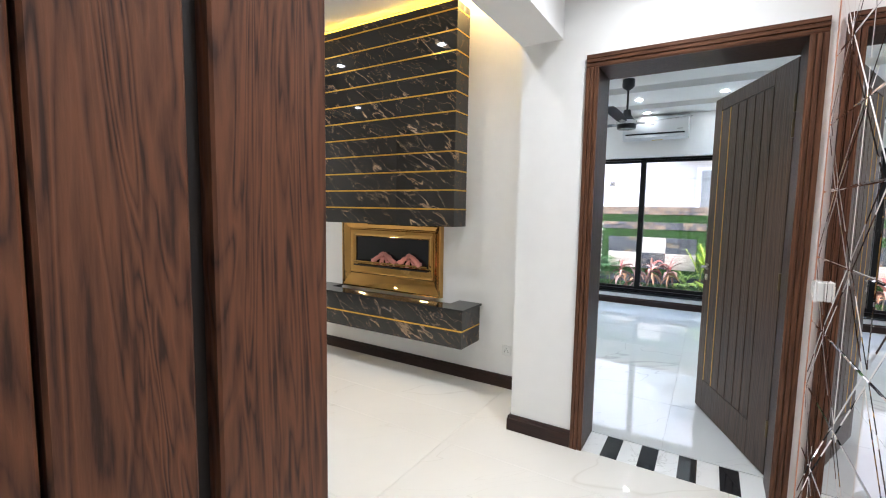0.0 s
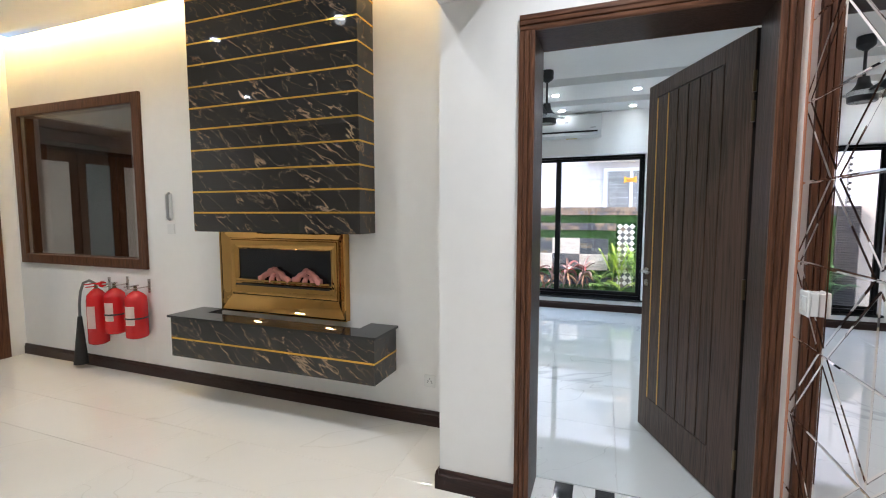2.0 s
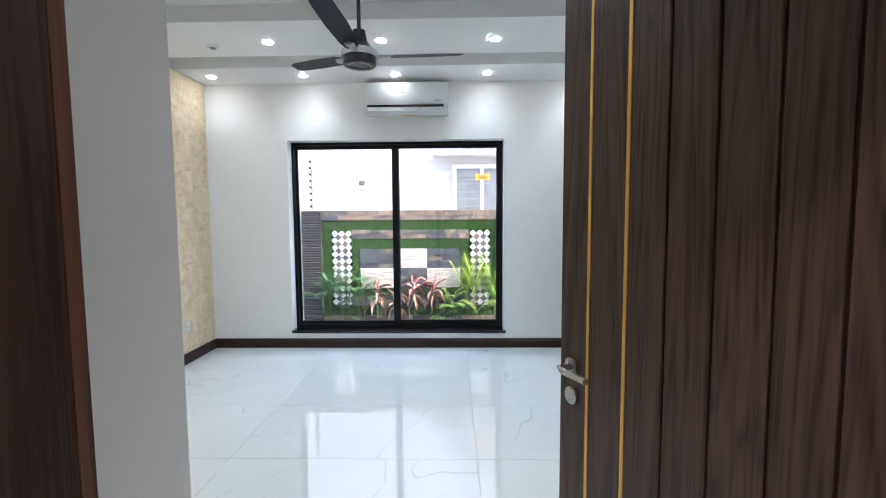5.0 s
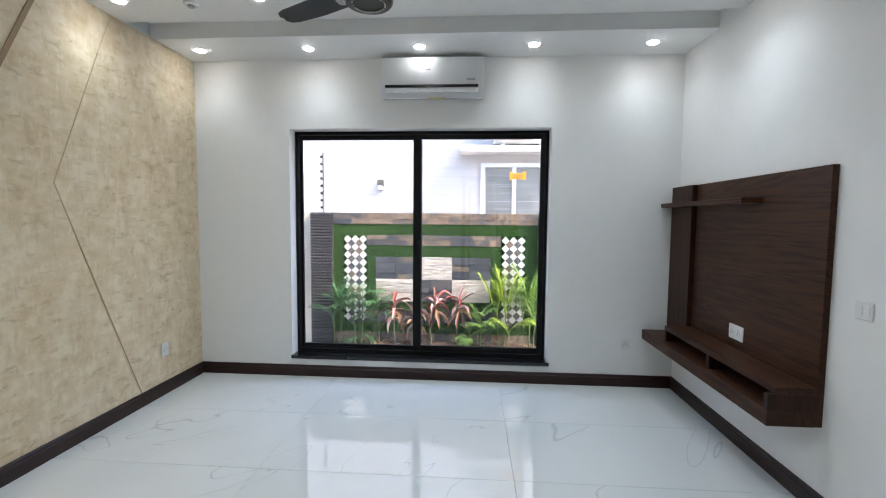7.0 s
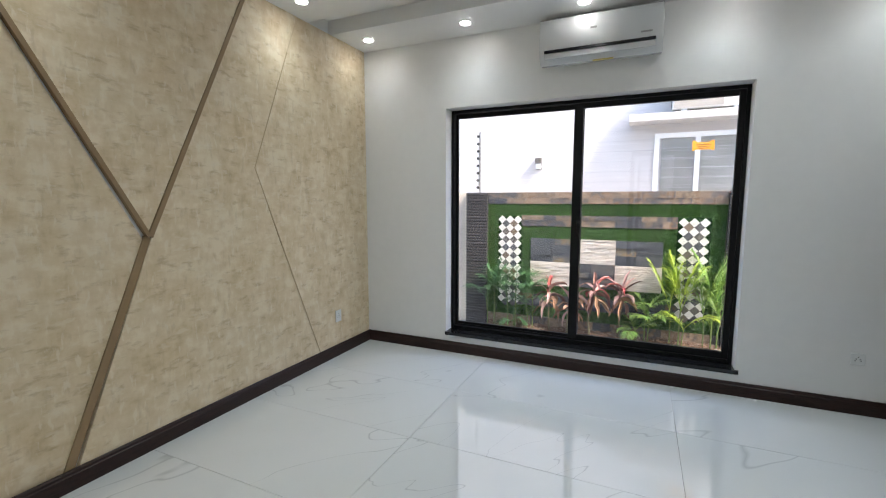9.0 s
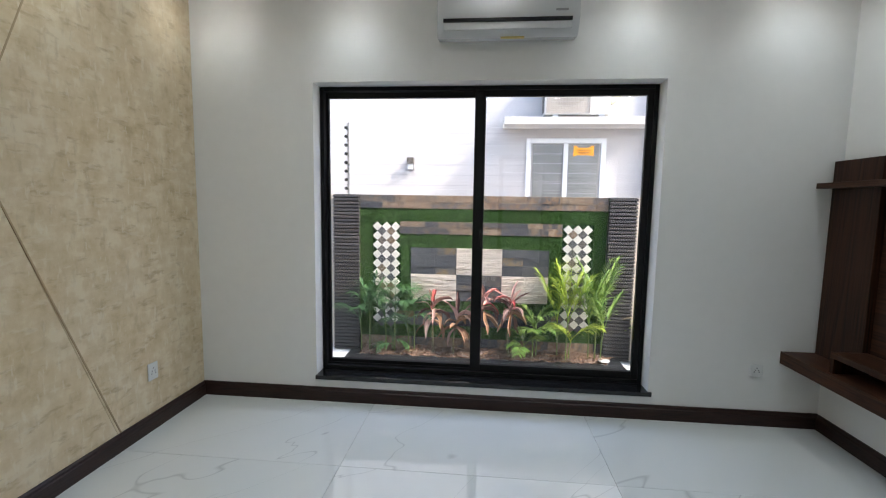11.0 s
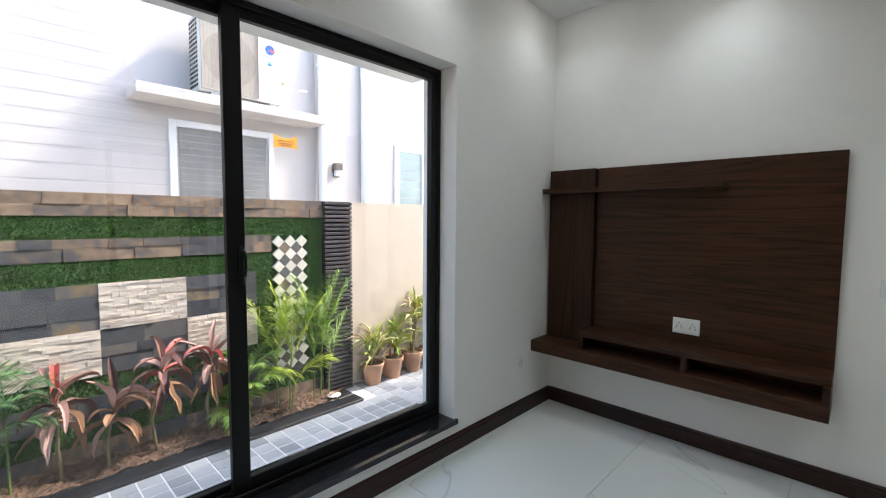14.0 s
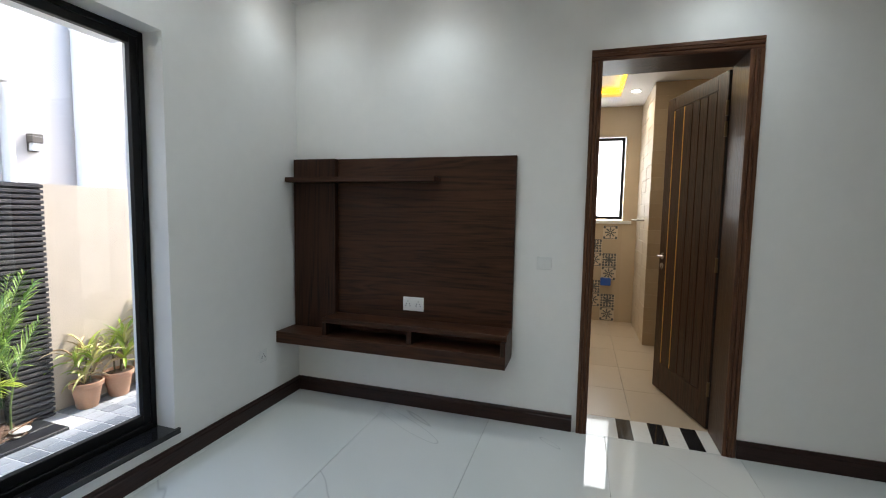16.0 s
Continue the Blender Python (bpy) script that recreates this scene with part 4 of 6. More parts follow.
part("firebox", B(((ox0, FY - 0.012, oz0), (ox1, FY - 0.002, oz1))), M_FIREBOX, fire, "black firebox back")
part("glass_bar", B(((ox0 - 0.01, FY - 0.062, oz0 + 0.01), (ox1 + 0.01, FY - 0.055, oz0 + 0.028)), bevel=0.002), M_GOLD, fire, "gold front bar")
part("glass_bar", B(((ox0 - 0.01, FY - 0.058, oz0 - 0.028), (ox1 + 0.01, FY - 0.05, oz0 - 0.012)), bevel=0.002), M_FIREBOX, fire, "dark burner bar")
random.seed(5)
for cx, w in ((-2.90, 0.29), (-2.575, 0.26)):
    top = oz0 + 0.125
    for x0, x1, za, zb, rad in ((cx - w / 2, cx - 0.005, oz0 + 0.03, top, 0.027), (cx + w / 2, cx + 0.005, oz0 + 0.025, top - 0.008, 0.029), (cx - 0.03, cx - 0.015, oz0 + 0.015, top - 0.045, 0.024), (cx + 0.055, cx + 0.02, oz0 + 0.015, top - 0.05, 0.022)):
        bm = bmesh.new()
        n = 7
        tube(bm, [(x0 + (x1 - x0) * k / n, FY - 0.036 - 0.006 * math.sin(k), za + (zb - za) * k / n + 0.006 * math.sin(2.2 * k + x0 * 30)) for k in range(n + 1)], rad, 9, rad * 0.72)
        for v in bm.verts:
            v.co += Vector((random.uniform(-0.004, 0.004), random.uniform(-0.003, 0.003), random.uniform(-0.004, 0.004)))
        part("log", bm, M_LOG, fire, "pink ceramic log", True)

# floating marble hearth shelf, U-shaped on plan
shelf = thing("hearth_shelf", -2.77, FY, 0.38, "floating black marble hearth shelf with gold line", "shelf")
sx0, sx1, sy, sz0, sz1 = -3.72, -1.818, 3.135, 0.38, 0.705
for z0, z1 in ((sz0, 0.526), (0.540, sz1)):
    for nm, a, b in (("front_slab", (sx0, sy, z0), (sx1, sy + 0.16, z1)), ("side_slab", (sx0, sy + 0.16, z0), (sx0 + 0.20, FY - 0.001, z1)), ("side_slab", (sx1 - 0.20, sy + 0.16, z0), (sx1, FY - 0.001, z1))):
        part(nm, B((a, b), bevel=0.0012), M_MARBLE, shelf)
part("gold_strip", B(((sx0 - 0.0015, sy - 0.0015, 0.526), (sx1 + 0.0015, sy + 0.15, 0.540)), ((sx1 - 0.1, sy + 0.15, 0.526), (sx1 + 0.0015, FY - 0.001, 0.540)), ((sx0 - 0.0015, sy + 0.15, 0.526), (sx0 + 0.1, FY - 0.001, 0.540))), M_GOLDLINE, shelf, "gold inlay strip")
part("top_slab", B(((sx0 - 0.018, sy - 0.018, sz1 + 0.0005), (sx1 + 0.018, sy + 0.17, sz1 + 0.018)), ((sx0 - 0.018, sy + 0.17, sz1 + 0.0005), (sx0 + 0.21, FY - 0.001, sz1 + 0.018)), ((sx1 - 0.21, sy + 0.17, sz1 + 0.0005), (sx1 + 0.018, FY - 0.001, sz1 + 0.018))), M_GRANITE, shelf, "polished black top")

# internal window beside the fireplace
window_2 = tagged(new("window_2"), "brown oak framed internal window with dark glass", "window", kind="structure")
window_2.matrix_basis = Matrix.Translation((-5.4, FY, IWZ0))
bmx = bmesh.new()
for a, b in (((IWX0 - 0.03, FY - 0.03, IWZ0 - 0.03), (IWX0 + 0.065, FY + 0.12, IWZ1 + 0.03)), ((IWX1 - 0.065, FY - 0.03, IWZ0 - 0.03), (IWX1 + 0.03, FY + 0.12, IWZ1 + 0.03)),
             ((IWX0 + 0.065, FY - 0.03, IWZ1 - 0.065), (IWX1 - 0.065, FY + 0.12, IWZ1 + 0.03)), ((IWX0 + 0.065, FY - 0.03, IWZ0 - 0.03), (IWX1 - 0.065, FY + 0.12, IWZ0 + 0.065))):
    bx(bmx, a, b, 0.004)
part("window_frame", bmx, M_FRAME, window_2, "brown oak frame")
part("pane", B(((IWX0 + 0.04, FY - 0.012, IWZ0 + 0.04), (IWX1 - 0.04, FY - 0.006, IWZ1 - 0.04))), M_DARKGLASS, window_2, "dark glass pane").visible_shadow = False
# dim room behind that window
solid("wall_back_room", [((-8.2, 6.0, -0.1), (-3.55, 6.2, 3.4)), ((-8.4, FY + 0.2, -0.1), (-8.2, 6.2, 3.4)), ((-3.56, FY + 0.2, -0.1), (-3.55, 6.0, 3.4)), ((-8.2, FY + 0.2, 3.0), (-3.56, 6.0, 3.2)), ((-8.2, FY + 0.2, -0.2), (-3.56, 6.0, -0.01))],
      mat("dim_grey_paint", (0.42, 0.41, 0.38), 0.6, vary=0.05), "grey painted walls of the room behind the window")
# extra downlight, added to brighten the room behind the glass
downlight(-6.4, 4.7, 3.0, 9.0, "back room downlights", color=(1, 0.93, 0.82), cone=150)
M_NICKEL_GLASS = mat("blue_grey_panel_glass", (0.30, 0.36, 0.38), 0.08, vary=0.05)
# stand-in for the brown door frames and bluish strip showing in the glass
cabinet = thing("back_room_doors", -7.95, 4.8, 0, "brown door frames added behind the internal window", "cabinet")
for k in range(4):
    d = part("door", B(((-7.72, 3.72 + 0.56 * k, 0.05), (-7.69, 4.26 + 0.56 * k, 2.45)), bevel=0.004), M_FRAME, cabinet, "brown door frame")
    part("inset_panel", B(((-7.69, 3.82 + 0.56 * k, 0.25), (-7.684, 4.16 + 0.56 * k, 2.30)), bevel=0.003), M_WALL if k % 2 else M_NICKEL_GLASS, d, "pale panel" if k % 2 else "blue grey glazed panel")
part("carcass", B(((-8.19, 3.70, 0), (-7.72, 5.98, 2.52))), M_JAMB, cabinet)

# glazed timber door in the lounge end wall
door_3 = tagged(new("door_3"), "dark oak glazed door in the lounge end wall", "door", kind="structure")
door_3.matrix_basis = Matrix.Translation((LX, 2.75, 0))
part("door_frame", B(((LX - 0.15, 3.22, 0), (LX + 0.03, 3.32, 2.64)), ((LX - 0.15, 2.18, 0), (LX + 0.03, 2.28, 2.64)), ((LX - 0.15, 2.28, 2.54), (LX + 0.03, 3.22, 2.64)), bevel=0.004), M_FRAME, door_3, "dark oak frame")
part("leaf_frame", B(((LX - 0.10, 3.10, 0.01), (LX - 0.05, 3.22, 2.54)), ((LX - 0.10, 2.28, 0.01), (LX - 0.05, 2.40, 2.54)), ((LX - 0.10, 2.40, 0.01), (LX - 0.05, 3.10, 0.25)), ((LX - 0.10, 2.40, 2.42), (LX - 0.05, 3.10, 2.54))), M_FRAME, door_3)
part("pane", B(((LX - 0.08, 2.40, 0.25), (LX - 0.075, 3.10, 2.42))), M_DARKGLASS, door_3, "dark glass pane").visible_shadow = False
solid("wall_porch", [((LX - 1.2, 1.5, -0.1), (LX - 1.0, 3.67, 3.4)), ((LX - 1.0, 1.5, -0.1), (LX - 0.2, 1.7, 3.4)), ((LX - 1.0, FY, -0.1), (LX - 0.2, FY + 0.2, 3.4)), ((LX - 1.0, 1.7, 3.2), (LX - 0.2, FY, 3.4)), ((LX - 1.0, 1.7, -0.2), (LX - 0.2, FY, -0.01))], M_WALL, "white walls of the small lobby behind the glazed door")

# fire extinguishers hung on the wall
def extinguisher(x, z0, z1, r, horn, label):
    y = FY - r - 0.018
    t = thing("fire_extinguisher", x, y, z0, label, "fire extinguisher", "wall-hung fire extinguishers")
    h = z1 - z0
    part("cylinder", lathe(bmesh.new(), [(r * 0.75, 0), (r * 0.97, 0.012), (r, 0.03), (r, h * 0.80), (r * 0.92, h * 0.88), (r * 0.6, h * 0.95), (r * 0.3, h * 0.99), (r * 0.28, h)], (x, y, z0), 28), M_RED, t, smooth=True)
    part("valve", cyl(bmesh.new(), (x, y, z1 - 0.005), (x, y, z1 + 0.045), 0.017, 0.013, 12), M_BRONZE, t, "brass valve", True)
    part("lever", B(((x - 0.012, y - 0.10, z1 + 0.045), (x + 0.012, y + 0.03, z1 + 0.055)), bevel=0.003), M_RED if horn else M_STEEL, t, "squeeze lever")
    part("lever", B(((x - 0.012, y - 0.09, z1 + 0.018), (x + 0.012, y + 0.02, z1 + 0.027)), bevel=0.003), M_RED if horn else M_STEEL, t, "carry lever")
    part("bracket", B(((x + 0.03, FY - 0.012, z1 - 0.03), (x + 0.055, FY - 0.001, z1 + 0.10))), M_STEEL, t, "steel wall bracket")
    part("hook_arm", B(((x + 0.012, y - 0.004, z1 + 0.022), (x + 0.036, FY - 0.002, z1 + 0.03))), M_STEEL, t)
    lab = bmesh.new()
    n = 6
    for zz0, zz1 in ((z0 + h * 0.30, z0 + h * 0.70),):
        a = [radians(-100 + 55 * k / n) for k in range(n + 1)]
        lo = [lab.verts.new((x + (r + 0.001) * math.cos(q), y + (r + 0.001) * math.sin(q), zz0)) for q in a]
        hi = [lab.verts.new((x + (r + 0.001) * math.cos(q), y + (r + 0.001) * math.sin(q), zz1)) for q in a]
        for k in range(n):
            lab.faces.new((lo[k], lo[k + 1], hi[k + 1], hi[k]))
    part("label_sheet", lab, M_STICKER, t, "pale instruction sticker")
    if horn:
        part("hose", tube(bmesh.new(), [(x - 0.005, y, z1 + 0.045), (x - 0.08, y - 0.01, z1 + 0.075), (x - 0.17, y - 0.01, z1 + 0.045), (x - 0.24, y, z1 - 0.05), (x - 0.27, y, z1 - 0.18), (x - 0.275, y, z1 - 0.31)], 0.012, 10), M_HOSE, t, "grey hose", True)
        part("horn", cyl(bmesh.new(), (x - 0.275, y, z1 - 0.30), (x - 0.30, y, 0.045), 0.018, 0.062, 18), M_RUBBER, t, "black discharge horn", True)
        part("handwheel", cyl(bmesh.new(), (x + 0.085, y, z1 + 0.045), (x + 0.105, y, z1 + 0.045), 0.030, seg=16), M_RED, t, "round red handwheel", True)
        part("spindle", cyl(bmesh.new(), (x + 0.01, y, z1 + 0.045), (x + 0.086, y, z1 + 0.045), 0.008, seg=10), M_RED, t, smooth=True)
    else:
        part("strap", cyl(bmesh.new(), (x, y, z0 + h * 0.42), (x, y, z0 + h * 0.455), r + 0.002, seg=28), M_RUBBER, t, "black strap", True)


extinguisher(-5.01, 0.285, 0.83, 0.086, True, "red carbon dioxide fire extinguisher with black horn")
extinguisher(-4.745, 0.415, 0.85, 0.088, False, "red dry powder fire extinguisher with strap")
extinguisher(-4.45, 0.40, 0.84, 0.092, False, "red fire extinguisher with a yellow and white label")

phone = thing("intercom_handset", -4.09, FY, 1.50, "grey wall intercom handset on its cradle", "intercom")
part("cradle", B(((-4.135, FY - 0.025, 1.50), (-4.055, FY - 0.001, 1.74)), bevel=0.006), M_PLASTIC, phone)
part("handset", tube(bmesh.new(), [(-4.06, FY - 0.03, 1.74), (-4.055, FY - 0.055, 1.72), (-4.05, FY - 0.06, 1.62), (-4.055, FY - 0.055, 1.52), (-4.06, FY - 0.03, 1.50)], 0.013, 8), M_PLASTIC_G, phone, "grey handset", True)
part("wall_plate", B(((-4.13, FY - 0.008, 1.37), (-4.04, FY - 0.001, 1.46)), bevel=0.002), M_PLASTIC, phone, "blank white plate")

# ---- bevelled mirror: squares cut into triangles along alternating diagonals ----
mirror = thing("wall_mirror", MX, 2.0, 1.4, "large frameless silver mirror on the wall beside the doorway", "mirror")
part("backing", B(((MX - 0.004, 1.215, 0.02), (MX, 2.786, 3.01))), M_MIRROR, mirror)
# orange strip that paints the wall's reflection along the mirror's edge
part("edge_reflection", B(((MX - 0.009, 2.786, 0.02), (MX - 0.0005, 2.8045, 3.01))), M_EDGE_REFLECTION, mirror, "orange strip for the wall reflected at the mirror's edge")
def mirror_piece(pts, rim):
    """A piece of mirror glass, raised, its rim ground to a slope."""
    c = [Vector(p) for p in pts]
    n = len(c)
    ctr = sum(c, Vector((0, 0))) / n
    def inset(d):
        out = []
        for k in range(n):
            a, b, e = c[k - 1], c[k], c[(k + 1) % n]
            u, v = (b - a).normalized(), (e - b).normalized()
            nu, nv = Vector((-u.y, u.x)), Vector((-v.y, v.x))
            if nu.dot(ctr - b) < 0:
                nu = -nu
            if nv.dot(ctr - b) < 0:
                nv = -nv
            out.append(b + (nu + nv) * (d / (1 + nu.dot(nv))))
        return out
    bm = bmesh.new()
    a = [bm.verts.new((MX - 0.0045, *p)) for p in inset(0.0006)]
    b = [bm.verts.new((MX - 0.0075, *p)) for p in inset(rim)]
    bm.faces.new(b)
    for k in range(n):
        bm.faces.new((a[k], a[(k + 1) % n], b[(k + 1) % n], b[k]))
    part("mirror_piece", bm, M_MIRROR, mirror)


MIRROR_Y = (2.785, 2.512, 2.192, 1.872, 1.552, 1.232)   # upright joints of the pattern
BAND = 0.030                                      # half the width across the diagonal strips
for i in range(5):
    for j in range(9):
        y1, z0 = MIRROR_Y[i], 0.075 + 0.3210 * j
        y0, z1 = MIRROR_Y[i + 1], z0 + 0.3210
        w = BAND
        if (i + j) % 2 == 0:
            p, q = (y1, z0), (y0, z1)
            tri = ([(y0, z0), (y1 - w, z0), (y0, z1 - w)], [(y1, z1), (y1, z0 + w), (y0 + w, z1)])
            strip = [(y1 - w, z0), (y1, z0), (y1, z0 + w), (y0 + w, z1), (y0, z1), (y0, z1 - w)]
        else:
            tri = ([(y1, z0), (y1, z1 - w), (y0 + w, z0)], [(y0, z1), (y0, z0 + w), (y1 - w, z1)])
            strip = [(y0, z0), (y0 + w, z0), (y1, z1 - w), (y1, z1), (y1 - w, z1), (y0, z0 + w)]
        for pts in tri:
            mirror_piece(pts, 0.0065)
        mirror_piece(strip, 0.005)
mirror_switch = plate("light_switch", (MX - 0.034, 2.600, 1.215), (0, 1, 0), (0, 0, 1), (-1, 0, 0), 0.08, 0.095, 0, "white switch box mounted on the mirror", "switch")
part("back_box", B(((MX - 0.034, 2.563, 1.171), (MX - 0.008, 2.637, 1.259)), bevel=0.003), M_PLASTIC, mirror_switch)

# ---- bathroom ----
M_BTILE = random_tint("beige_bath_tile", [(0.0, (0.45, 0.355, 0.245)), (1.0, (0.52, 0.42, 0.30))], 0.35, 0.05, 60)
M_BPLANK = random_tint("wood_look_tile", [(0.0, (0.34, 0.25, 0.155)), (1.0, (0.41, 0.31, 0.20))], 0.45, 0.25, 14, inner=0.8)
M_BROUGH = random_tint("split_face_cream_tile", [(0.0, (0.57, 0.49, 0.38)), (1.0, (0.62, 0.545, 0.43))], 0.5, 0.5, 14)
M_BFLOOR = random_tint("beige_floor_tile", [(0.0, (0.46, 0.37, 0.27)), (1.0, (0.52, 0.43, 0.32))], 0.3, 0.03, 60)
M_PANE_GLOW = glow("frosted_pane_glow", (0.95, 0.98, 1.0), 0.9)
M_BLUE = mat("blue_plastic", (0.02, 0.09, 0.40), 0.35, vary=0.05)
M_PATT = mat("grey_pattern_glaze", (0.10, 0.105, 0.11), 0.35, vary=0.1)
BXE = 4.9
solid("wall_bath", [((BXE, 4.0, -0.1), (BXE + 0.2, 5.16, 3.4)), ((BXE, 5.92, -0.1), (BXE + 0.2, 8.25, 3.4)), ((BXE, 5.16, -0.1), (BXE + 0.2, 5.92, 1.44)), ((BXE, 5.16, 2.60), (BXE + 0.2, 5.92, 3.4)),
                    ((1.69, 6.6, -0.1), (BXE, 6.8, 3.4)), ((1.69, 3.9, -0.1), (BXE, 4.1, 3.4))], M_BTILE, "beige tiled bathroom walls")
solid("ceiling_bath", [((1.69, 4.1, 3.01), (2.9, 6.6, 3.4)), ((2.9, 4.1, 3.01), (4.35, 5.3, 3.4)), ((2.9, 6.3, 3.01), (4.35, 6.6, 3.4)), ((4.35, 4.1, 3.01), (BXE, 6.6, 3.4)), ((2.9, 5.3, 3.12), (4.35, 6.3, 3.4))], M_CEIL, "white bathroom ceiling with a lit tray")
tagged(part("led_strip", B(((4.325, 5.32, 3.06), (4.345, 6.28, 3.085)), ((2.95, 5.305, 3.06), (4.31, 5.325, 3.085))), M_YELLOWGLOW), "yellow led strip in the bathroom ceiling tray", "light strip")
downlight(4.1, 5.15, 3.01, 5.0, "bathroom ceiling downlights", color=(1, 0.9, 0.75), cone=130)
pillar = tagged(part("bath_partition", B(((3.80, 4.1, 0.0), (BXE, 4.962, 3.01))), M_GROUT), "tiled partition in the bathroom", kind="structure")
for k in range(20):
    part("tile", B(((3.782, 4.1, 0.002 + k * 0.15), (3.80, 4.975, 0.1515 + k * 0.15 if k < 19 else 3.005)), bevel=0.002), M_BPLANK, pillar)
for k in range(20):
    for j in range(3):
        x0 = 3.79 + j * 0.37
        part("rough_tile", B(((x0, 4.962, 0.002 + k * 0.15), (x0 + 0.3695, 4.976 + 0.002 * ((k + j) % 3), 0.1515 + k * 0.15 if k < 19 else 3.005)), bevel=0.003), M_BROUGH, pillar)
window_3 = tagged(new("window_3"), "small dark framed frosted bathroom window", "window", kind="structure")
window_3.matrix_basis = Matrix.Translation((BXE, 5.5, 1.44))
bm = bmesh.new()
for a, b in (((BXE + 0.02, 5.17, 1.46), (BXE + 0.07, 5.21, 2.59)), ((BXE + 0.02, 5.87, 1.46), (BXE + 0.07, 5.91, 2.59)), ((BXE + 0.02, 5.21, 2.55), (BXE + 0.07, 5.87, 2.59)), ((BXE + 0.02, 5.21, 1.46), (BXE + 0.07, 5.87, 1.50))):
    bx(bm, a, b, 0.003)
part("window_frame", bm, M_BLACKAL, window_3)
# the pane itself emits, standing in for daylight behind it
part("pane", B(((BXE + 0.04, 5.21, 1.50), (BXE + 0.046, 5.87, 2.55))), M_PANE_GLOW, window_3, "frosted pane glowing in place of daylight")
part("window_sill", B(((BXE - 0.03, 5.05, 1.395), (BXE + 0.08, 6.0, 1.44)), bevel=0.004), M_THRESH, window_3, "cream marble ledge")
# patterned tile chequer under that window
for r in range(7):
    for c in range(3):
        if (r + c + 1) % 3 != 2:
            t = part("pattern_tile", B(((BXE - 0.006, 5.215 + 0.2 * c, 1.37 - 0.195 * (r + 1)), (BXE - 0.001, 5.41 + 0.2 * c, 1.37 - 0.195 * r - 0.004)), bevel=0.001), M_BROUGH, bpy.data.objects["wall_bath"], "cream tile with dark lattice pattern")
            bm = bmesh.new()
            yc, zc = 5.3125 + 0.2 * c, 1.37 - 0.195 * (r + 0.5)
            for k in range(8):
                a = math.pi * k / 4
                for rr, h in ((0.020, 0.008), (0.042, 0.0105), (0.064, 0.009)):
                    y, z = yc + rr * math.cos(a), zc + rr * math.sin(a)
                    bx(bm, (BXE - 0.008, y - h, z - h), (BXE - 0.0062, y + h, z + h))
            if (r + c + 1) % 3 == 0:
                for k in range(25):
                    y, z = yc - 0.076 + 0.038 * (k % 5), zc - 0.072 + 0.036 * (k // 5)
                    bx(bm, (BXE - 0.0079, y - 0.0125, z - 0.0125), (BXE - 0.0062, y + 0.0125, z + 0.0125))
            for sy in (-1, 1):
                for sz_ in (-1, 1):
                    bx(bm, (BXE - 0.008, yc + sy * 0.078 - 0.014, zc + sz_ * 0.070 - 0.014), (BXE - 0.0062, yc + sy * 0.078 + 0.014, zc + sz_ * 0.070 + 0.014))
            for s in (-1, 1):
                bx(bm, (BXE - 0.0078, yc - 0.09, zc + s * 0.088 - 0.004), (BXE - 0.0062, yc + 0.09, zc + s * 0.088 + 0.004))
            part("lattice", bm, M_PATT, t)
holder = thing("blue_dispenser", BXE - 0.06, 5.33, 0.52, "small blue plastic dispenser on the tiled wall", "dispenser")
part("shell", B(((BXE - 0.08, 5.28, 0.52), (BXE - 0.009, 5.42, 0.63)), bevel=0.012, seg=2), M_BLUE, holder)
rail = thing("towel_rail", 4.4, 5.0, 1.45, "chrome towel rail on the rough tiled wall", "towel rail")
part("bar", tube(bmesh.new(), [(4.05, 5.06, 1.46), (4.7, 5.06, 1.46)], 0.009, 8), M_STEEL, rail, smooth=True)
for x in (4.08, 4.67):
    part("bracket", cyl(bmesh.new(), (x, 4.985, 1.46), (x, 5.065, 1.46), 0.012, seg=10), M_STEEL, rail, smooth=True)

# ---- garden ----
GZ = -0.22          # patio level
GW = 9.87           # face of the garden wall
M_RENDER = mat("cream_render", (0.57, 0.495, 0.40), 0.85, bump=0.06, scale=70, vary=0.06)
M_WHITE_EXT = mat("white_exterior_paint", (0.50, 0.475, 0.46), 0.8, bump=0.1, scale=60, vary=0.03)
M_LEDGE = mat("stained_white_concrete", (0.45, 0.425, 0.40), 0.85, bump=0.2, scale=45, vary=0.16)
M_SLATE = random_tint("split_slate", [(0.0, (0.055, 0.058, 0.066)), (0.25, (0.10, 0.088, 0.080)), (0.45, (0.19, 0.135, 0.092)), (0.70, (0.28, 0.205, 0.14)), (0.85, (0.20, 0.125, 0.075)), (1.0, (0.115, 0.10, 0.092))], 0.75, 0.45, 22, inner=1.5, mottle=13.0)
M_SLATE_DARK = random_tint("dark_slate", [(0.0, (0.040, 0.045, 0.054)), (0.6, (0.075, 0.08, 0.088)), (0.92, (0.12, 0.11, 0.10)), (1.0, (0.20, 0.145, 0.085))], 0.75, 0.45, 20, inner=1.1, mottle=14.0)
M_LEDGER = random_tint("cream_ledger_stone", [(0.0, (0.54, 0.475, 0.40)), (1.0, (0.66, 0.60, 0.525))], 0.85, 0.6, 34)
M_DIAW = random_tint("cream_diamond_tile", [(0.0, (0.66, 0.63, 0.57)), (1.0, (0.72, 0.69, 0.63))], 0.5, 0.05, 60, inner=0.2)
M_DIAG = random_tint("grey_diamond_tile", [(0.0, (0.07, 0.075, 0.085)), (0.6, (0.12, 0.11, 0.10)), (1.0, (0.20, 0.14, 0.09))], 0.65, 0.5, 40)
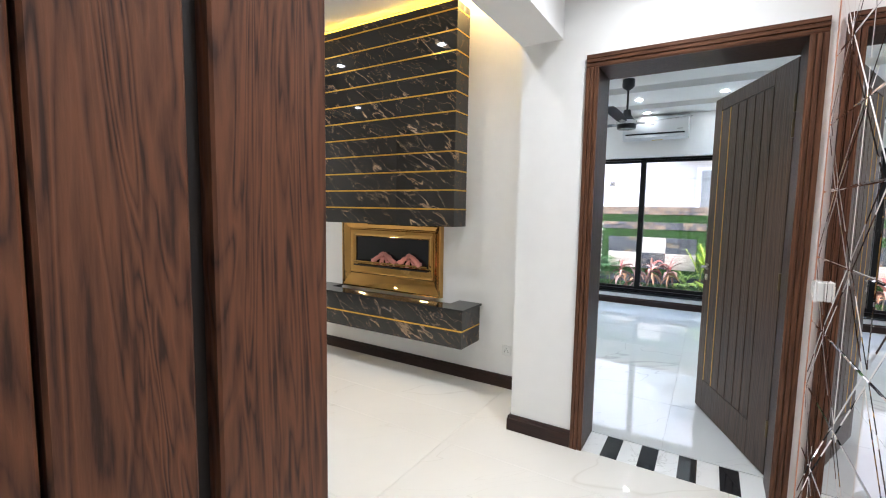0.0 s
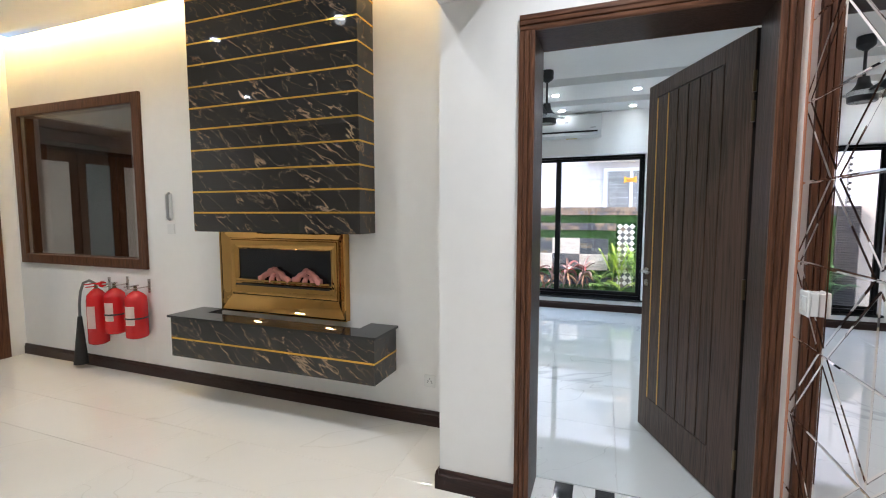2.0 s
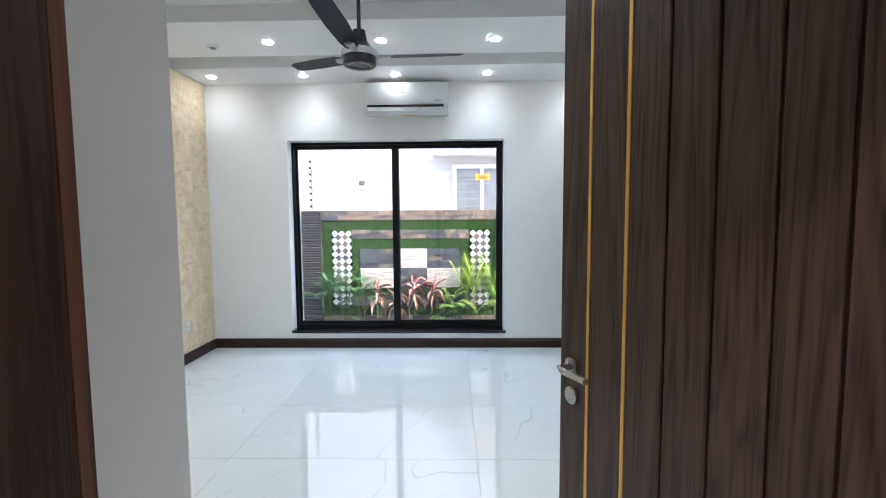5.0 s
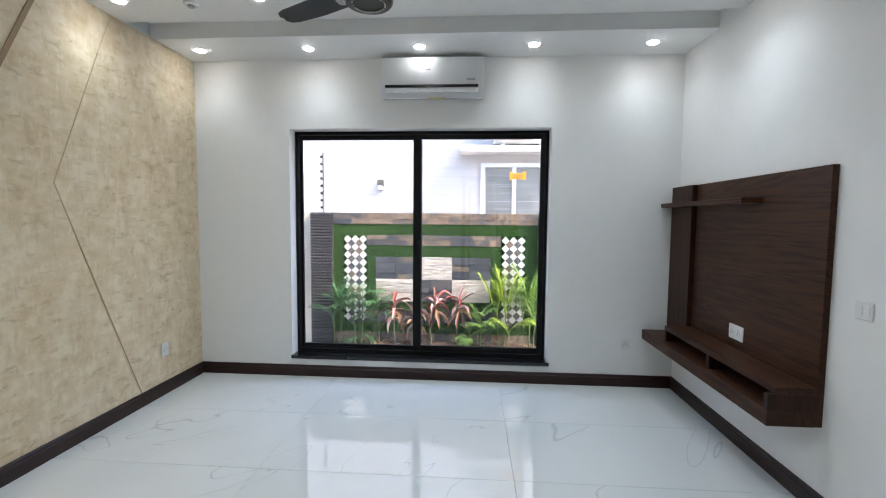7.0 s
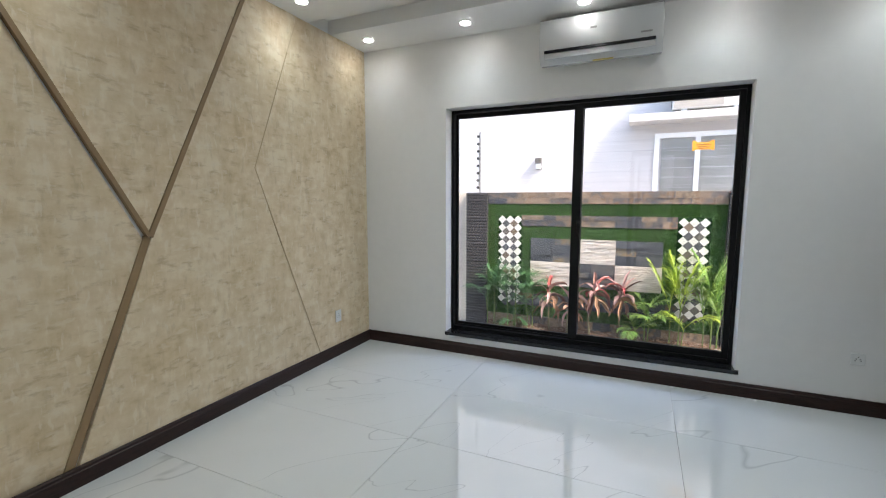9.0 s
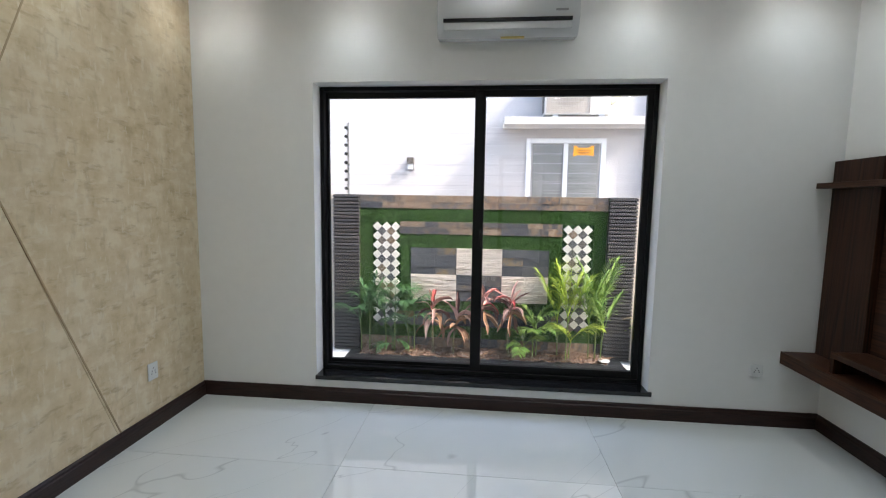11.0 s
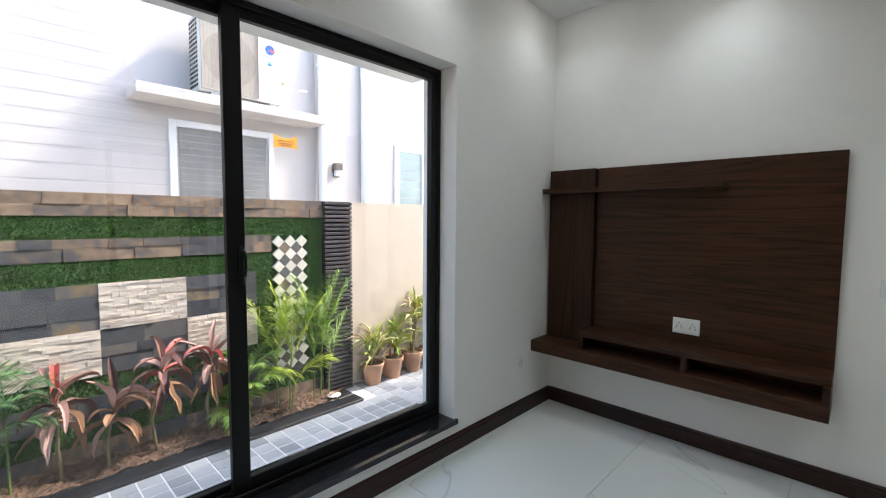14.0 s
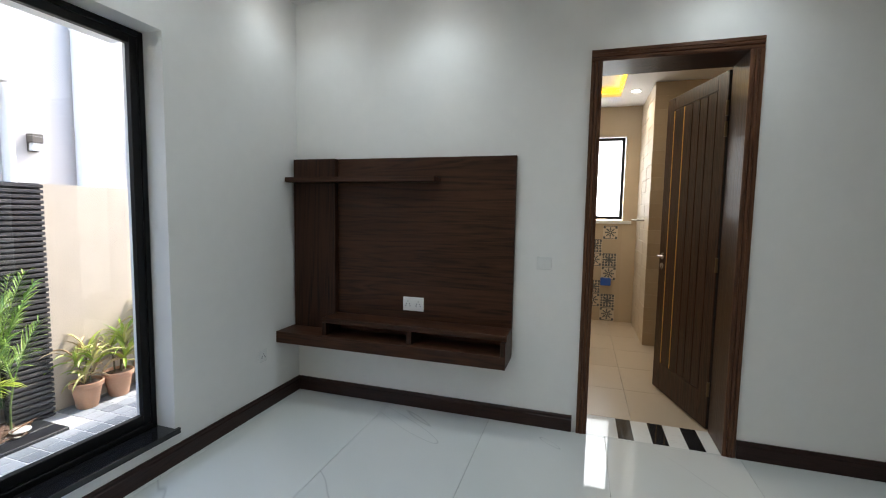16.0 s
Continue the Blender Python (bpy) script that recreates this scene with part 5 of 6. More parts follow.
M_SLAT = random_tint("charcoal_ribbed_stone", [(0.0, (0.035, 0.033, 0.036)), (1.0, (0.065, 0.06, 0.062))], 0.8, 0.5, 60)
M_SLATBACK = mat("dark_joint", (0.010, 0.010, 0.010), 0.9, vary=0.1)
M_PAVER = random_tint("blue_grey_paver", [(0.0, (0.21, 0.23, 0.25)), (0.3, (0.32, 0.345, 0.365)), (1.0, (0.42, 0.44, 0.46))], 0.6, 0.2, 60)
M_MORTAR = mat("pale_mortar", (0.74, 0.74, 0.72), 0.9, bump=0.2, scale=120, vary=0.08)
M_SOIL = mat("dry_garden_soil", (0.135, 0.083, 0.056), 0.95, bump=1.0, scale=35, vary=0.35)
M_KERB = mat("dark_granite_kerb", (0.020, 0.021, 0.024), 0.3, bump=0.1, scale=150, vary=0.2)
M_TERRA = mat("terracotta", (0.46, 0.26, 0.16), 0.8, bump=0.3, scale=45, vary=0.4)


def leafmat(name, a, b, rough=0.45):
    m = random_tint(name, [(0.0, a), (1.0, b)], rough, 0.15, 90)
    p = m.node_tree.nodes["Principled BSDF"]
    p.inputs["Transmission Weight"].default_value = 0.0
    p.inputs["Subsurface Weight"].default_value = 0.0
    return m


M_TURF = leafmat("artificial_turf", (0.012, 0.060, 0.009), (0.105, 0.25, 0.045), 0.5)
M_TURFBACK = mat("turf_backing", (0.012, 0.05, 0.009), 0.9, vary=0.2)
# palm greens carry light: one darkened for shade, two brightened for sun
M_PALM_SHADE = leafmat("palm_green_shaded", (0.028, 0.085, 0.028), (0.09, 0.20, 0.065))
M_PALM_Y_SUN = leafmat("palm_yellow_green_sunlit", (0.23, 0.37, 0.03), (0.52, 0.60, 0.08))
M_PALM_SUN = leafmat("palm_green_sunlit", (0.09, 0.21, 0.035), (0.32, 0.46, 0.085))
M_CORD = leafmat("cordyline_maroon", (0.085, 0.036, 0.030), (0.21, 0.105, 0.078), 0.6)
M_CORD_P = leafmat("cordyline_pale_stripe", (0.40, 0.22, 0.19), (0.55, 0.36, 0.30))
M_CORD_R = leafmat("cordyline_pink", (0.40, 0.06, 0.06), (0.50, 0.17, 0.14))
M_DRY = leafmat("dry_leaf", (0.20, 0.10, 0.05), (0.34, 0.19, 0.105), 0.7)
M_VARIEG = leafmat("pale_variegated_leaf", (0.42, 0.42, 0.11), (0.60, 0.55, 0.24))
M_DRYPALE = leafmat("straw_leaf", (0.42, 0.31, 0.17), (0.56, 0.45, 0.28), 0.7)
M_STEM = mat("plant_stem", (0.16, 0.14, 0.07), 0.7, bump=0.3, scale=60, vary=0.3)
M_BAMBOO = mat("palm_stem", (0.14, 0.20, 0.05), 0.5, vary=0.3)

solid("ground", [((-60, 8.25, -0.4), (60, 60, GZ - 0.004)), ((-60, -60, -0.4), (60, -2.2, GZ - 0.02)), ((-60, -2.2, -0.4), (-7.0, 8.25, GZ - 0.02)), ((5.1, -2.2, -0.4), (60, 8.25, GZ - 0.02))], M_MORTAR, "pale mortar bed of the paved yard")
garden_wall = solid("garden_wall", [((-9.0, GW, -0.4), (7.0, GW + 0.23, 1.685))], M_RENDER, "cream rendered garden boundary wall")
kerb = solid("planter_kerb", [((-2.64, 9.44, GZ - 0.02), (0.545, 9.60, GZ + 0.022)), ((0.375, 9.60, GZ - 0.02), (0.545, 9.785, GZ + 0.022)), ((-2.64, 9.60, GZ - 0.02), (-2.5, 9.785, GZ + 0.022))], M_KERB, "dark polished granite kerb of the planting bed", bevel=0.004)
# soil: an uneven bed with clods
bm = bmesh.new()
nx_, ny_ = 120, 14
grid = [[bm.verts.new((-2.5 + 2.875 * i / nx_, 9.595 + 0.275 * j / ny_, GZ + 0.030 + 0.05 * j / ny_ + 0.03 * noise.noise((i * 0.23, j * 0.4, 1.0)) + 0.018 * noise.noise((i * 0.9, j * 1.3, 4.0)))) for j in range(ny_ + 1)] for i in range(nx_ + 1)]
for i in range(nx_):
    for j in range(ny_):
        bm.faces.new((grid[i][j], grid[i + 1][j], grid[i + 1][j + 1], grid[i][j + 1]))
tagged(part("soil", bm, M_SOIL), "dry reddish brown soil in the planting bed", "soil", kind="stuff")

# decorated centre of the wall
art = thing("wall_artwork", -1.1, GW, 0.4, "garden feature wall of slate, turf and chequer tiles", "feature wall")
AX0, AX1 = -2.545, 0.352
part("turf_backing", B(((AX0, GW - 0.012, GZ), (AX1, GW - 0.0005, 1.526))), M_TURFBACK, art, "dark green turf backing")
random.seed(11)
def stone_row(x0, x1, z0, z1, y, rows_n, lo, hi, material, name="stone"):
    cuts = [z0 + (z1 - z0) * (r + (random.uniform(-0.22, 0.22) if 0 < r < rows_n else 0)) / rows_n for r in range(rows_n + 1)]
    for za, zb in zip(cuts, cuts[1:]):
        x = x0
        while x < x1 - 0.01:
            w = min(random.uniform(lo, hi), x1 - x)
            if x1 - x - w < 0.05:
                w = x1 - x
            bm = B(((x + 0.0006, y - random.uniform(0.0, 0.008), za + 0.0006), (x + w - 0.0006, GW - 0.001, zb - 0.0006)))
            for v in bm.verts:
                if v.co.y < GW - 0.01:
                    v.co += Vector((0, random.uniform(-0.003, 0.003), 0))
            part(name, bm, material, art)
            x += w


stone_row(AX0, AX1, 1.526, 1.683, GW - 0.030, 2, 0.14, 0.38, M_SLATE)
stone_row(-2.06, -0.15, 1.224, 1.372, GW - 0.030, 2, 0.14, 0.36, M_SLATE)
stone_row(AX0 + 0.35, AX1 - 0.2, 0.115, 0.284, GW - 0.028, 2, 0.16, 0.36, M_SLATE_DARK)
stone_row(AX0, AX1, GZ, -0.035, GW - 0.028, 1, 0.16, 0.40, M_SLATE)
blk = [-1.925, -1.375, -0.835, -0.293]
for c in range(3):
    for r, (z0, z1) in enumerate(((0.424, 0.742), (0.742, 1.062))):
        if (c + r) % 2 == 1:
            stone_row(blk[c], blk[c + 1], z0, z1, GW - 0.03, 3, 0.14, 0.34, M_SLATE_DARK)
        else:
            stone_row(blk[c], blk[c + 1], z0, z1, GW - 0.034, 12, 0.04, 0.17, M_LEDGER, "ledger_stone")
# chequers of diamond tiles
dd = 0.112
def diamond(x, z, material):
    bm = bmesh.new()
    h = dd / 2 - 0.002
    extrude_poly(bm, [(x - h, z), (x, z - h), (x + h, z), (x, z + h)], "y", GW - 0.040, GW - 0.001)
    part("diamond_tile", bm, material, art)
for cx in (-2.224, 0.025):
    for r in range(11):
        for c in range(3):
            diamond(cx + (c - 1) * dd, 1.308 - r * dd, M_DIAW)
            if c < 2 and r < 11:
                diamond(cx + (c - 0.5) * dd, 1.308 - (r + 0.5) * dd, M_DIAG)
# turf blades between the stones
def turf(x0, x1, z0, z1, n):
    verts, faces = [], []
    for _ in range(n):
        x, z = random.uniform(x0, x1), random.uniform(z0, z1)
        a = random.uniform(0, 2 * math.pi)
        l, w = random.uniform(0.016, 0.036), random.uniform(0.0025, 0.0042)
        dx, dz = math.cos(a) * 0.55, math.sin(a) * 0.5 - 0.25
        k = len(verts)
        px, pz = -math.sin(a) * w, math.cos(a) * w
        verts += [(x - px, GW - 0.012, z - pz), (x + px, GW - 0.012, z + pz), (x + dx * l, GW - 0.012 - l * 0.85, z + dz * l)]
        faces.append((k, k + 1, k + 2))
    me = bpy.data.meshes.new("turf")
    me.from_pydata(verts, [], faces)
    me.materials.append(M_TURF)
    ob = place("turf_blades", me, art, "dense green artificial turf")
    ob["kind"] = "stuff"
turf(AX0, AX1, 1.375, 1.526, 19000)
turf(-2.06, -0.15, 1.062, 1.222, 14000)
turf(AX0, -2.39, GZ + 0.1, 1.375, 10000)
turf(-2.045, -1.935, 0.10, 1.062, 4400)
turf(-0.285, -0.155, 0.10, 1.062, 5200)
turf(0.205, 0.345, 0.10, 1.375, 7200)
turf(-0.155, 0.205, -0.035, 0.10, 1400)
turf(-2.39, -2.06, 1.36, 1.376, 400)
turf(AX0, AX1, 0.284, 0.424, 12000)
turf(AX0, AX1, -0.035, 0.115, 14000)

# ribbed stone piers
for x0, x1 in ((-2.868, -2.548), (0.355, 0.664)):
    pier = thing("ribbed_pier", (x0 + x1) / 2, GW, GZ, "charcoal ribbed stone pier on the garden wall", "pier", "ribbed garden piers")
    part("pier_core", B(((x0 + 0.006, GW - 0.05, GZ), (x1 - 0.006, GW - 0.001, 1.683))), M_SLATBACK, pier)
    n = 46
    for k in range(n):
        z = GZ + 1.903 * k / n
        d = random.uniform(0.0, 0.006)
        part("rib", B(((x0, GW - 0.078 - d, z + 0.006), (x1, GW - 0.05, z + 0.0335)), bevel=0.004), M_SLAT, pier)

# ---- plants ----
def blade_leaf(bm, base, d, up, length, width, droop, n=5, fold=0.25):
    """One long pointed leaf bending down towards its tip."""
    d = Vector(d).normalized()
    side = d.cross(Vector(up))
    side = side.normalized() if side.length > 1e-4 else Vector((1, 0, 0))
    pos, cur = Vector(base), d.copy()
    rows_ = []
    for k in range(n + 1):
        f = k / n
        w = width * (math.sin(math.pi * min(1, 0.12 + f * 0.88)) ** 0.8) * (1 if k < n else 0.05)
        lift = side.cross(cur).normalized() * w * fold
        rows_.append((bm.verts.new(pos - side * w / 2 + lift), bm.verts.new(pos), bm.verts.new(pos + side * w / 2 + lift)))
        pos = pos + cur * (length / n)
        cur = (cur + Vector((0, 0, -droop / n))).normalized()
    for p, q in zip(rows_, rows_[1:]):
        bm.faces.new((p[0], p[1], q[1], q[0]))
        bm.faces.new((p[1], p[2], q[2], q[1]))


def frond(bm, base, d, length, droop, leaflets, leaf_len, leaf_w, seed):
    """A feather leaf: an arching rib with narrow leaflets on both sides."""
    rng = random.Random(seed)
    pos, cur = Vector(base), Vector(d).normalized()
    side = cur.cross(Vector((0, 0, 1)))
    side = side.normalized() if side.length > 1e-3 else Vector((1, 0, 0))
    pts = []
    n = 12
    for k in range(n + 1):
        pts.append((pos.copy(), cur.copy()))
        pos = pos + cur * (length / n)
        cur = (cur + Vector((0, 0, -droop / n))).normalized()
    tube(bm, [p for p, _ in pts], 0.0045, 5, 0.0015)
    for k in range(leaflets):
        f = 0.22 + 0.78 * k / leaflets
        i = min(n - 1, int(f * n))
        p, c = pts[i]
        p = p + (pts[i + 1][0] - p) * (f * n - i)
        ll = leaf_len * (0.55 + 0.75 * math.sin(math.pi * min(1.0, 0.15 + 0.8 * f))) * rng.uniform(0.85, 1.1)
        for s in (-1, 1):
            blade_leaf(bm, p, c * rng.uniform(0.75, 1.05) + side * s * rng.uniform(0.75, 1.15) + Vector((0, rng.uniform(-0.2, 0.1), rng.uniform(-0.15, 0.30))), (0, 0, 1), ll, leaf_w, rng.uniform(0.4, 1.3), 4, 0.2)


def palm(x, y, z, stems, material, seed, label, leaf_len=0.13):
    """A clump of thin bare stems; each carries a loose fan of feather leaves.
    stems: (offset, bare height, leaves, leaf length, uprightness)"""
    rng = random.Random(seed)
    t = thing("areca_palm", x, y, z, label, "palm", "palms in the planting bed")
    for s, (ox, hh, fronds, length, rise) in enumerate(stems):
        oy = rng.uniform(-0.04, 0.04)
        top = (x + ox * 1.25, y + oy - 0.03, z + hh)
        part("stem", tube(bmesh.new(), [(x + ox, y + oy, z - 0.03), (x + ox * 1.05, y + oy, z + hh * 0.5), top], 0.0085, 7, 0.006), M_BAMBOO, t, "thin green stem", True)
        for k in range(fronds):
            a = math.pi * 2 * k / fronds + rng.uniform(-0.5, 0.5)
            el = rise * rng.uniform(0.7, 1.4)
            bm = bmesh.new()
            frond(bm, (top[0], top[1], top[2] - 0.02 * k), (math.cos(a) * 0.85, math.sin(a) * 0.5 - 0.15, el), length * rng.uniform(0.8, 1.15), rng.uniform(0.5, 1.1) if rise > 2 else rng.uniform(0.9, 1.9), 17, leaf_len, rng.uniform(0.009, 0.0125), seed * 31 + k + s * 7)
            part("frond", bm, material, t)


def cordyline(x, y, z, height, n, seed, label, dry=0.35):
    rng = random.Random(seed)
    t = thing("cordyline", x, y, z, label, "plant", "cordylines in the planting bed")
    top = Vector((x + rng.uniform(-0.05, 0.05), y - 0.03, z + height))
    part("stem", tube(bmesh.new(), [(x, y, z - 0.03), (x + rng.uniform(-0.03, 0.03), y, z + height * 0.4), (x + rng.uniform(-0.02, 0.04), y - 0.02, z + height * 0.7), top], 0.012, 8, 0.008), M_STEM, t, "bare brown stem", True)
    for k in range(n):
        a = 2.4 * k + rng.uniform(-0.7, 0.7)
        f = k / n
        el = 2.3 - 3.0 * (1 - f) + rng.uniform(-0.5, 0.4)
        bm = bmesh.new()
        blade_leaf(bm, top + Vector((0, 0, -0.16 * (1 - f))), (math.cos(a), math.sin(a) * 0.7 - 0.1, el), (0, 0, 1), rng.uniform(0.18, 0.34), rng.uniform(0.034, 0.062), rng.uniform(0.6, 3.6), 8, rng.uniform(0.2, 0.9))
        for v in bm.verts:
            v.co += Vector((1, 0.5, 1)) * (0.020 * noise.noise(v.co * 9.0 + Vector((seed, k, 0))))
        part("leaf", bm, M_DRY if f < dry and rng.random() < 0.8 else (M_CORD_R if rng.random() < 0.18 else M_CORD_P if rng.random() < 0.38 else M_CORD), t)


# left palms take the shaded green, right ones the sunlit greens
palm(-2.44, 9.71, GZ + 0.04, ((-0.05, 0.40, 4, 0.40, 1.3), (0.05, 0.56, 5, 0.38, 2.1)), M_PALM_SHADE, 3, "areca palm in shade-darkened green at the end of the bed")
palm(-2.14, 9.70, GZ + 0.04, ((-0.05, 0.50, 5, 0.38, 1.8), (0.05, 0.58, 5, 0.36, 1.6), (0.02, 0.12, 3, 0.24, 0.6)), M_PALM_SHADE, 8, "areca palm in shade-darkened green in front of the chequer tiles")
palm(-1.86, 9.70, GZ + 0.04, ((0.0, 0.54, 5, 0.36, 1.7), (-0.06, 0.36, 4, 0.30, 1.1)), M_PALM_SHADE, 15, "small palm in shade-darkened green beside the chequer tiles")
palm(-0.50, 9.70, GZ + 0.04, ((-0.05, 0.16, 4, 0.26, 0.9), (0.04, 0.40, 6, 0.34, 1.3), (0.08, 0.30, 4, 0.30, 1.0)), M_PALM_SUN, 21, "small palm in sun-brightened green", 0.11)
palm(-0.12, 9.70, GZ + 0.04, ((-0.06, 0.48, 4, 0.60, 4.2), (0.03, 0.52, 5, 0.60, 3.4), (0.07, 0.24, 3, 0.36, 1.2)), M_PALM_Y_SUN, 27, "areca palm in sun-brightened yellow green in front of the chequer tiles", 0.16)
palm(0.22, 9.70, GZ + 0.04, ((-0.05, 0.46, 4, 0.56, 3.6), (0.03, 0.60, 5, 0.62, 2.8), (0.08, 0.40, 3, 0.48, 2.1)), M_PALM_SUN, 34, "areca palm in sun-brightened green leaning over the ribbed pier", 0.16)
cordyline(-1.62, 9.70, GZ + 0.04, 0.56, 16, 41, "maroon cordyline with drying lower leaves")
cordyline(-1.38, 9.68, GZ + 0.04, 0.46, 15, 46, "drying copper brown cordyline", 0.75)
cordyline(-1.10, 9.68, GZ + 0.04, 0.64, 20, 52, "maroon cordyline with pink young leaves")
cordyline(-0.74, 9.70, GZ + 0.04, 0.64, 18, 58, "maroon and cream cordyline")


def pot(x, y, r, h, seed, label, tall=0.25):
    rng = random.Random(seed)
    t = thing("plant_pot", x, y, GZ, label, "plant pot", "terracotta pots along the wall")
    part("pot", lathe(bmesh.new(), [(r * 0.62, 0.0), (r * 0.66, 0.01), (r * 0.92, h * 0.80), (r * 0.95, h * 0.82), (r * 1.04, h * 0.83), (r * 1.05, h * 0.98), (r, h), (r * 0.93, h * 0.99), (r * 0.9, h * 0.88)], (x, y, GZ), 24), M_TERRA, t, "weathered terracotta pot", True)
    part("soil", lathe(bmesh.new(), [(r * 0.9, h * 0.87), (r * 0.88, h * 0.90), (r * 0.2, h * 0.93)], (x, y, GZ), 16), M_SOIL, t)
    for c in range(5):
        a = rng.uniform(0, 6.3)
        hh = rng.uniform(0.04, tall)
        tip = Vector((x + (0.04 + 0.14 * hh) * math.cos(a), y + 0.05 * math.sin(a), GZ + h * 0.9 + hh))
        part("stalk", tube(bmesh.new(), [(x + 0.03 * math.cos(a), y + 0.03 * math.sin(a), GZ + h * 0.86), tip * 0.5 + Vector((x, y, GZ + h * 0.9)) * 0.5, tip], 0.008, 7, 0.006), M_STEM, t, "dry stalk", True)
        for k in range(12):
            b = 2.4 * k + rng.uniform(-0.5, 0.5)
            bm = bmesh.new()
            blade_leaf(bm, tip + Vector((0, 0, -0.05 * rng.random())), (math.cos(b), math.sin(b) * 0.6, rng.uniform(0.2, 2.8)), (0, 0, 1), rng.uniform(0.15, 0.32), rng.uniform(0.020, 0.036), rng.uniform(0.8, 2.6), 6, 0.4)
            for v in bm.verts:
                v.co += Vector((1, 0.5, 1)) * (0.010 * noise.noise(v.co * 10.0 + Vector((seed, k, c))))
            part("leaf", bm, (M_PALM_Y_SUN, M_VARIEG, M_DRYPALE, M_PALM_Y_SUN, M_VARIEG)[(k + c) % 5], t)


for k, (px, py) in enumerate(((0.87, 9.735), (1.145, 9.74), (1.44, 9.74), (1.71, 9.74), (2.02, 9.74))):
    pot(px, py, 0.118, 0.23, 70 + k, "weathered terracotta pot with a striped yellow green plant", (0.28, 0.34, 0.60, 0.66, 0.66)[k])
stone = tagged(part("white_stone", lathe(bmesh.new(), [(0.05, 0), (0.065, 0.012), (0.05, 0.025), (0.02, 0.03)], (0.33, 9.62, GZ + 0.055), 12), M_DIAW, smooth=True), "flat white stone at the edge of the bed", "stone")
for k, (rx, ry) in enumerate(((-1.85, 9.60), (-0.9, 9.60), (-0.25, 9.60), (0.22, 9.60))):
    rng = random.Random(90 + k)
    bm = bmesh.new()
    for j in range(5):
        p0 = Vector((rx + rng.uniform(-0.2, 0.2), ry + rng.uniform(-0.03, 0.06), GZ + 0.075))
        tube(bm, [p0, p0 + Vector((rng.uniform(-0.12, 0.12), rng.uniform(-0.03, 0.03), 0.03)), p0 + Vector((rng.uniform(-0.2, 0.2), rng.uniform(-0.05, 0.05), 0.004))], 0.004, 5, 0.002)
    tagged(part("dry_twigs", bm, M_DRY), "dry fallen twigs on the soil", "twigs", kind="stuff")

# ---- neighbouring house ----
NY = 11.8
house = thing("neighbour_house", 0, NY, GZ, "white painted neighbouring house with clapboard joints", "house")
part("wall", B(((-14, NY, GZ - 0.1), (1.42, NY + 0.3, 4.7)), ((2.17, NY, GZ - 0.1), (2.86, NY + 0.3, 4.7)), ((4.2, NY, GZ - 0.1), (14, NY + 0.3, 4.7)), ((2.86, NY, GZ - 0.1), (4.2, NY + 0.3, 1.4)), ((2.86, NY, 2.75), (4.2, NY + 0.3, 4.7)),
             ((1.42, NY - 0.06, GZ - 0.1), (2.17, NY + 0.3, 4.7))), M_WHITE_EXT, house, "white painted wall")
for k in range(18):
    z = 1.55 + 0.165 * k
    part("joint", B(((-14, NY - 0.0025, z), (-0.44 if z < 2.75 else -0.9, NY - 0.0005, z + 0.006))), mat("pale_joint", (0.38, 0.37, 0.365), 0.9, vary=0.05) if k == 0 else bpy.data.materials["pale_joint"], house)
part("ledge", B(((-0.80, NY - 0.42, 2.775), (1.34, NY - 0.0005, 2.885)), bevel=0.006), M_LEDGE, house, "stained white concrete ledge")
M_UPVC = mat("white_upvc", (0.72, 0.73, 0.74), 0.35, vary=0.02)
M_NGLASS = mat("grey_window_glass", (0.22, 0.22, 0.21), 0.12, vary=0.15)
M_BAR = mat("grey_grille_bar", (0.40, 0.40, 0.39), 0.5, vary=0.05)
M_NGLASS2 = mat("pale_blue_window_glass", (0.24, 0.31, 0.32), 0.2, vary=0.15, spec=0.3)
def nwindow(x0, x1, z0, z1, mullions, glass):
    w = part("window", ring(x0, x1, z0, z1, 0.075, NY - 0.03, NY + 0.03), M_UPVC, house, "white framed window")
    n = mullions
    for k in range(n):
        a, b = x0 + 0.075 + (x1 - x0 - 0.15) * k / n, x0 + 0.075 + (x1 - x0 - 0.15) * (k + 1) / n
        part("pane", B(((a + 0.03, NY - 0.012, z0 + 0.08), (b - 0.03, NY - 0.008, z1 - 0.08))), glass, w)
        if k:
            part("mullion", B(((a - 0.035, NY - 0.032, z0 + 0.07), (a + 0.035, NY - 0.002, z1 - 0.07))), M_UPVC, w)
        for j in range(7):
            zz = z0 + 0.12 + (z1 - z0 - 0.2) * j / 7
            part("grille_bar", B(((a + 0.035, NY - 0.018, zz), (b - 0.035, NY - 0.0125, zz + 0.005))), M_BAR, w)
nwindow(-0.42, 0.80, 1.35, 2.63, 2, M_NGLASS)
nwindow(2.88, 4.18, 1.45, 2.73, 2, M_NGLASS2)
for x in (1.46, 2.19):
    part("drain_pipe", cyl(bmesh.new(), (x, NY - 0.12, GZ), (x, NY - 0.12, 3.72), 0.055, seg=16), M_UPVC, house, "white drain pipe", True)
    part("drain_pipe", tube(bmesh.new(), [(x, NY - 0.12, 3.70), (x - 0.02, NY - 0.10, 3.85), (x - 0.1, NY - 0.02, 4.0)], 0.045, 10), M_UPVC, house, "pipe elbow", True)
    part("pipe_collar", cyl(bmesh.new(), (x, NY - 0.12, 3.62), (x, NY - 0.12, 3.72), 0.066, seg=16), M_UPVC, house, smooth=True)
M_LAMPCASE = mat("dark_bronze_lamp", (0.10, 0.085, 0.07), 0.45, vary=0.1)
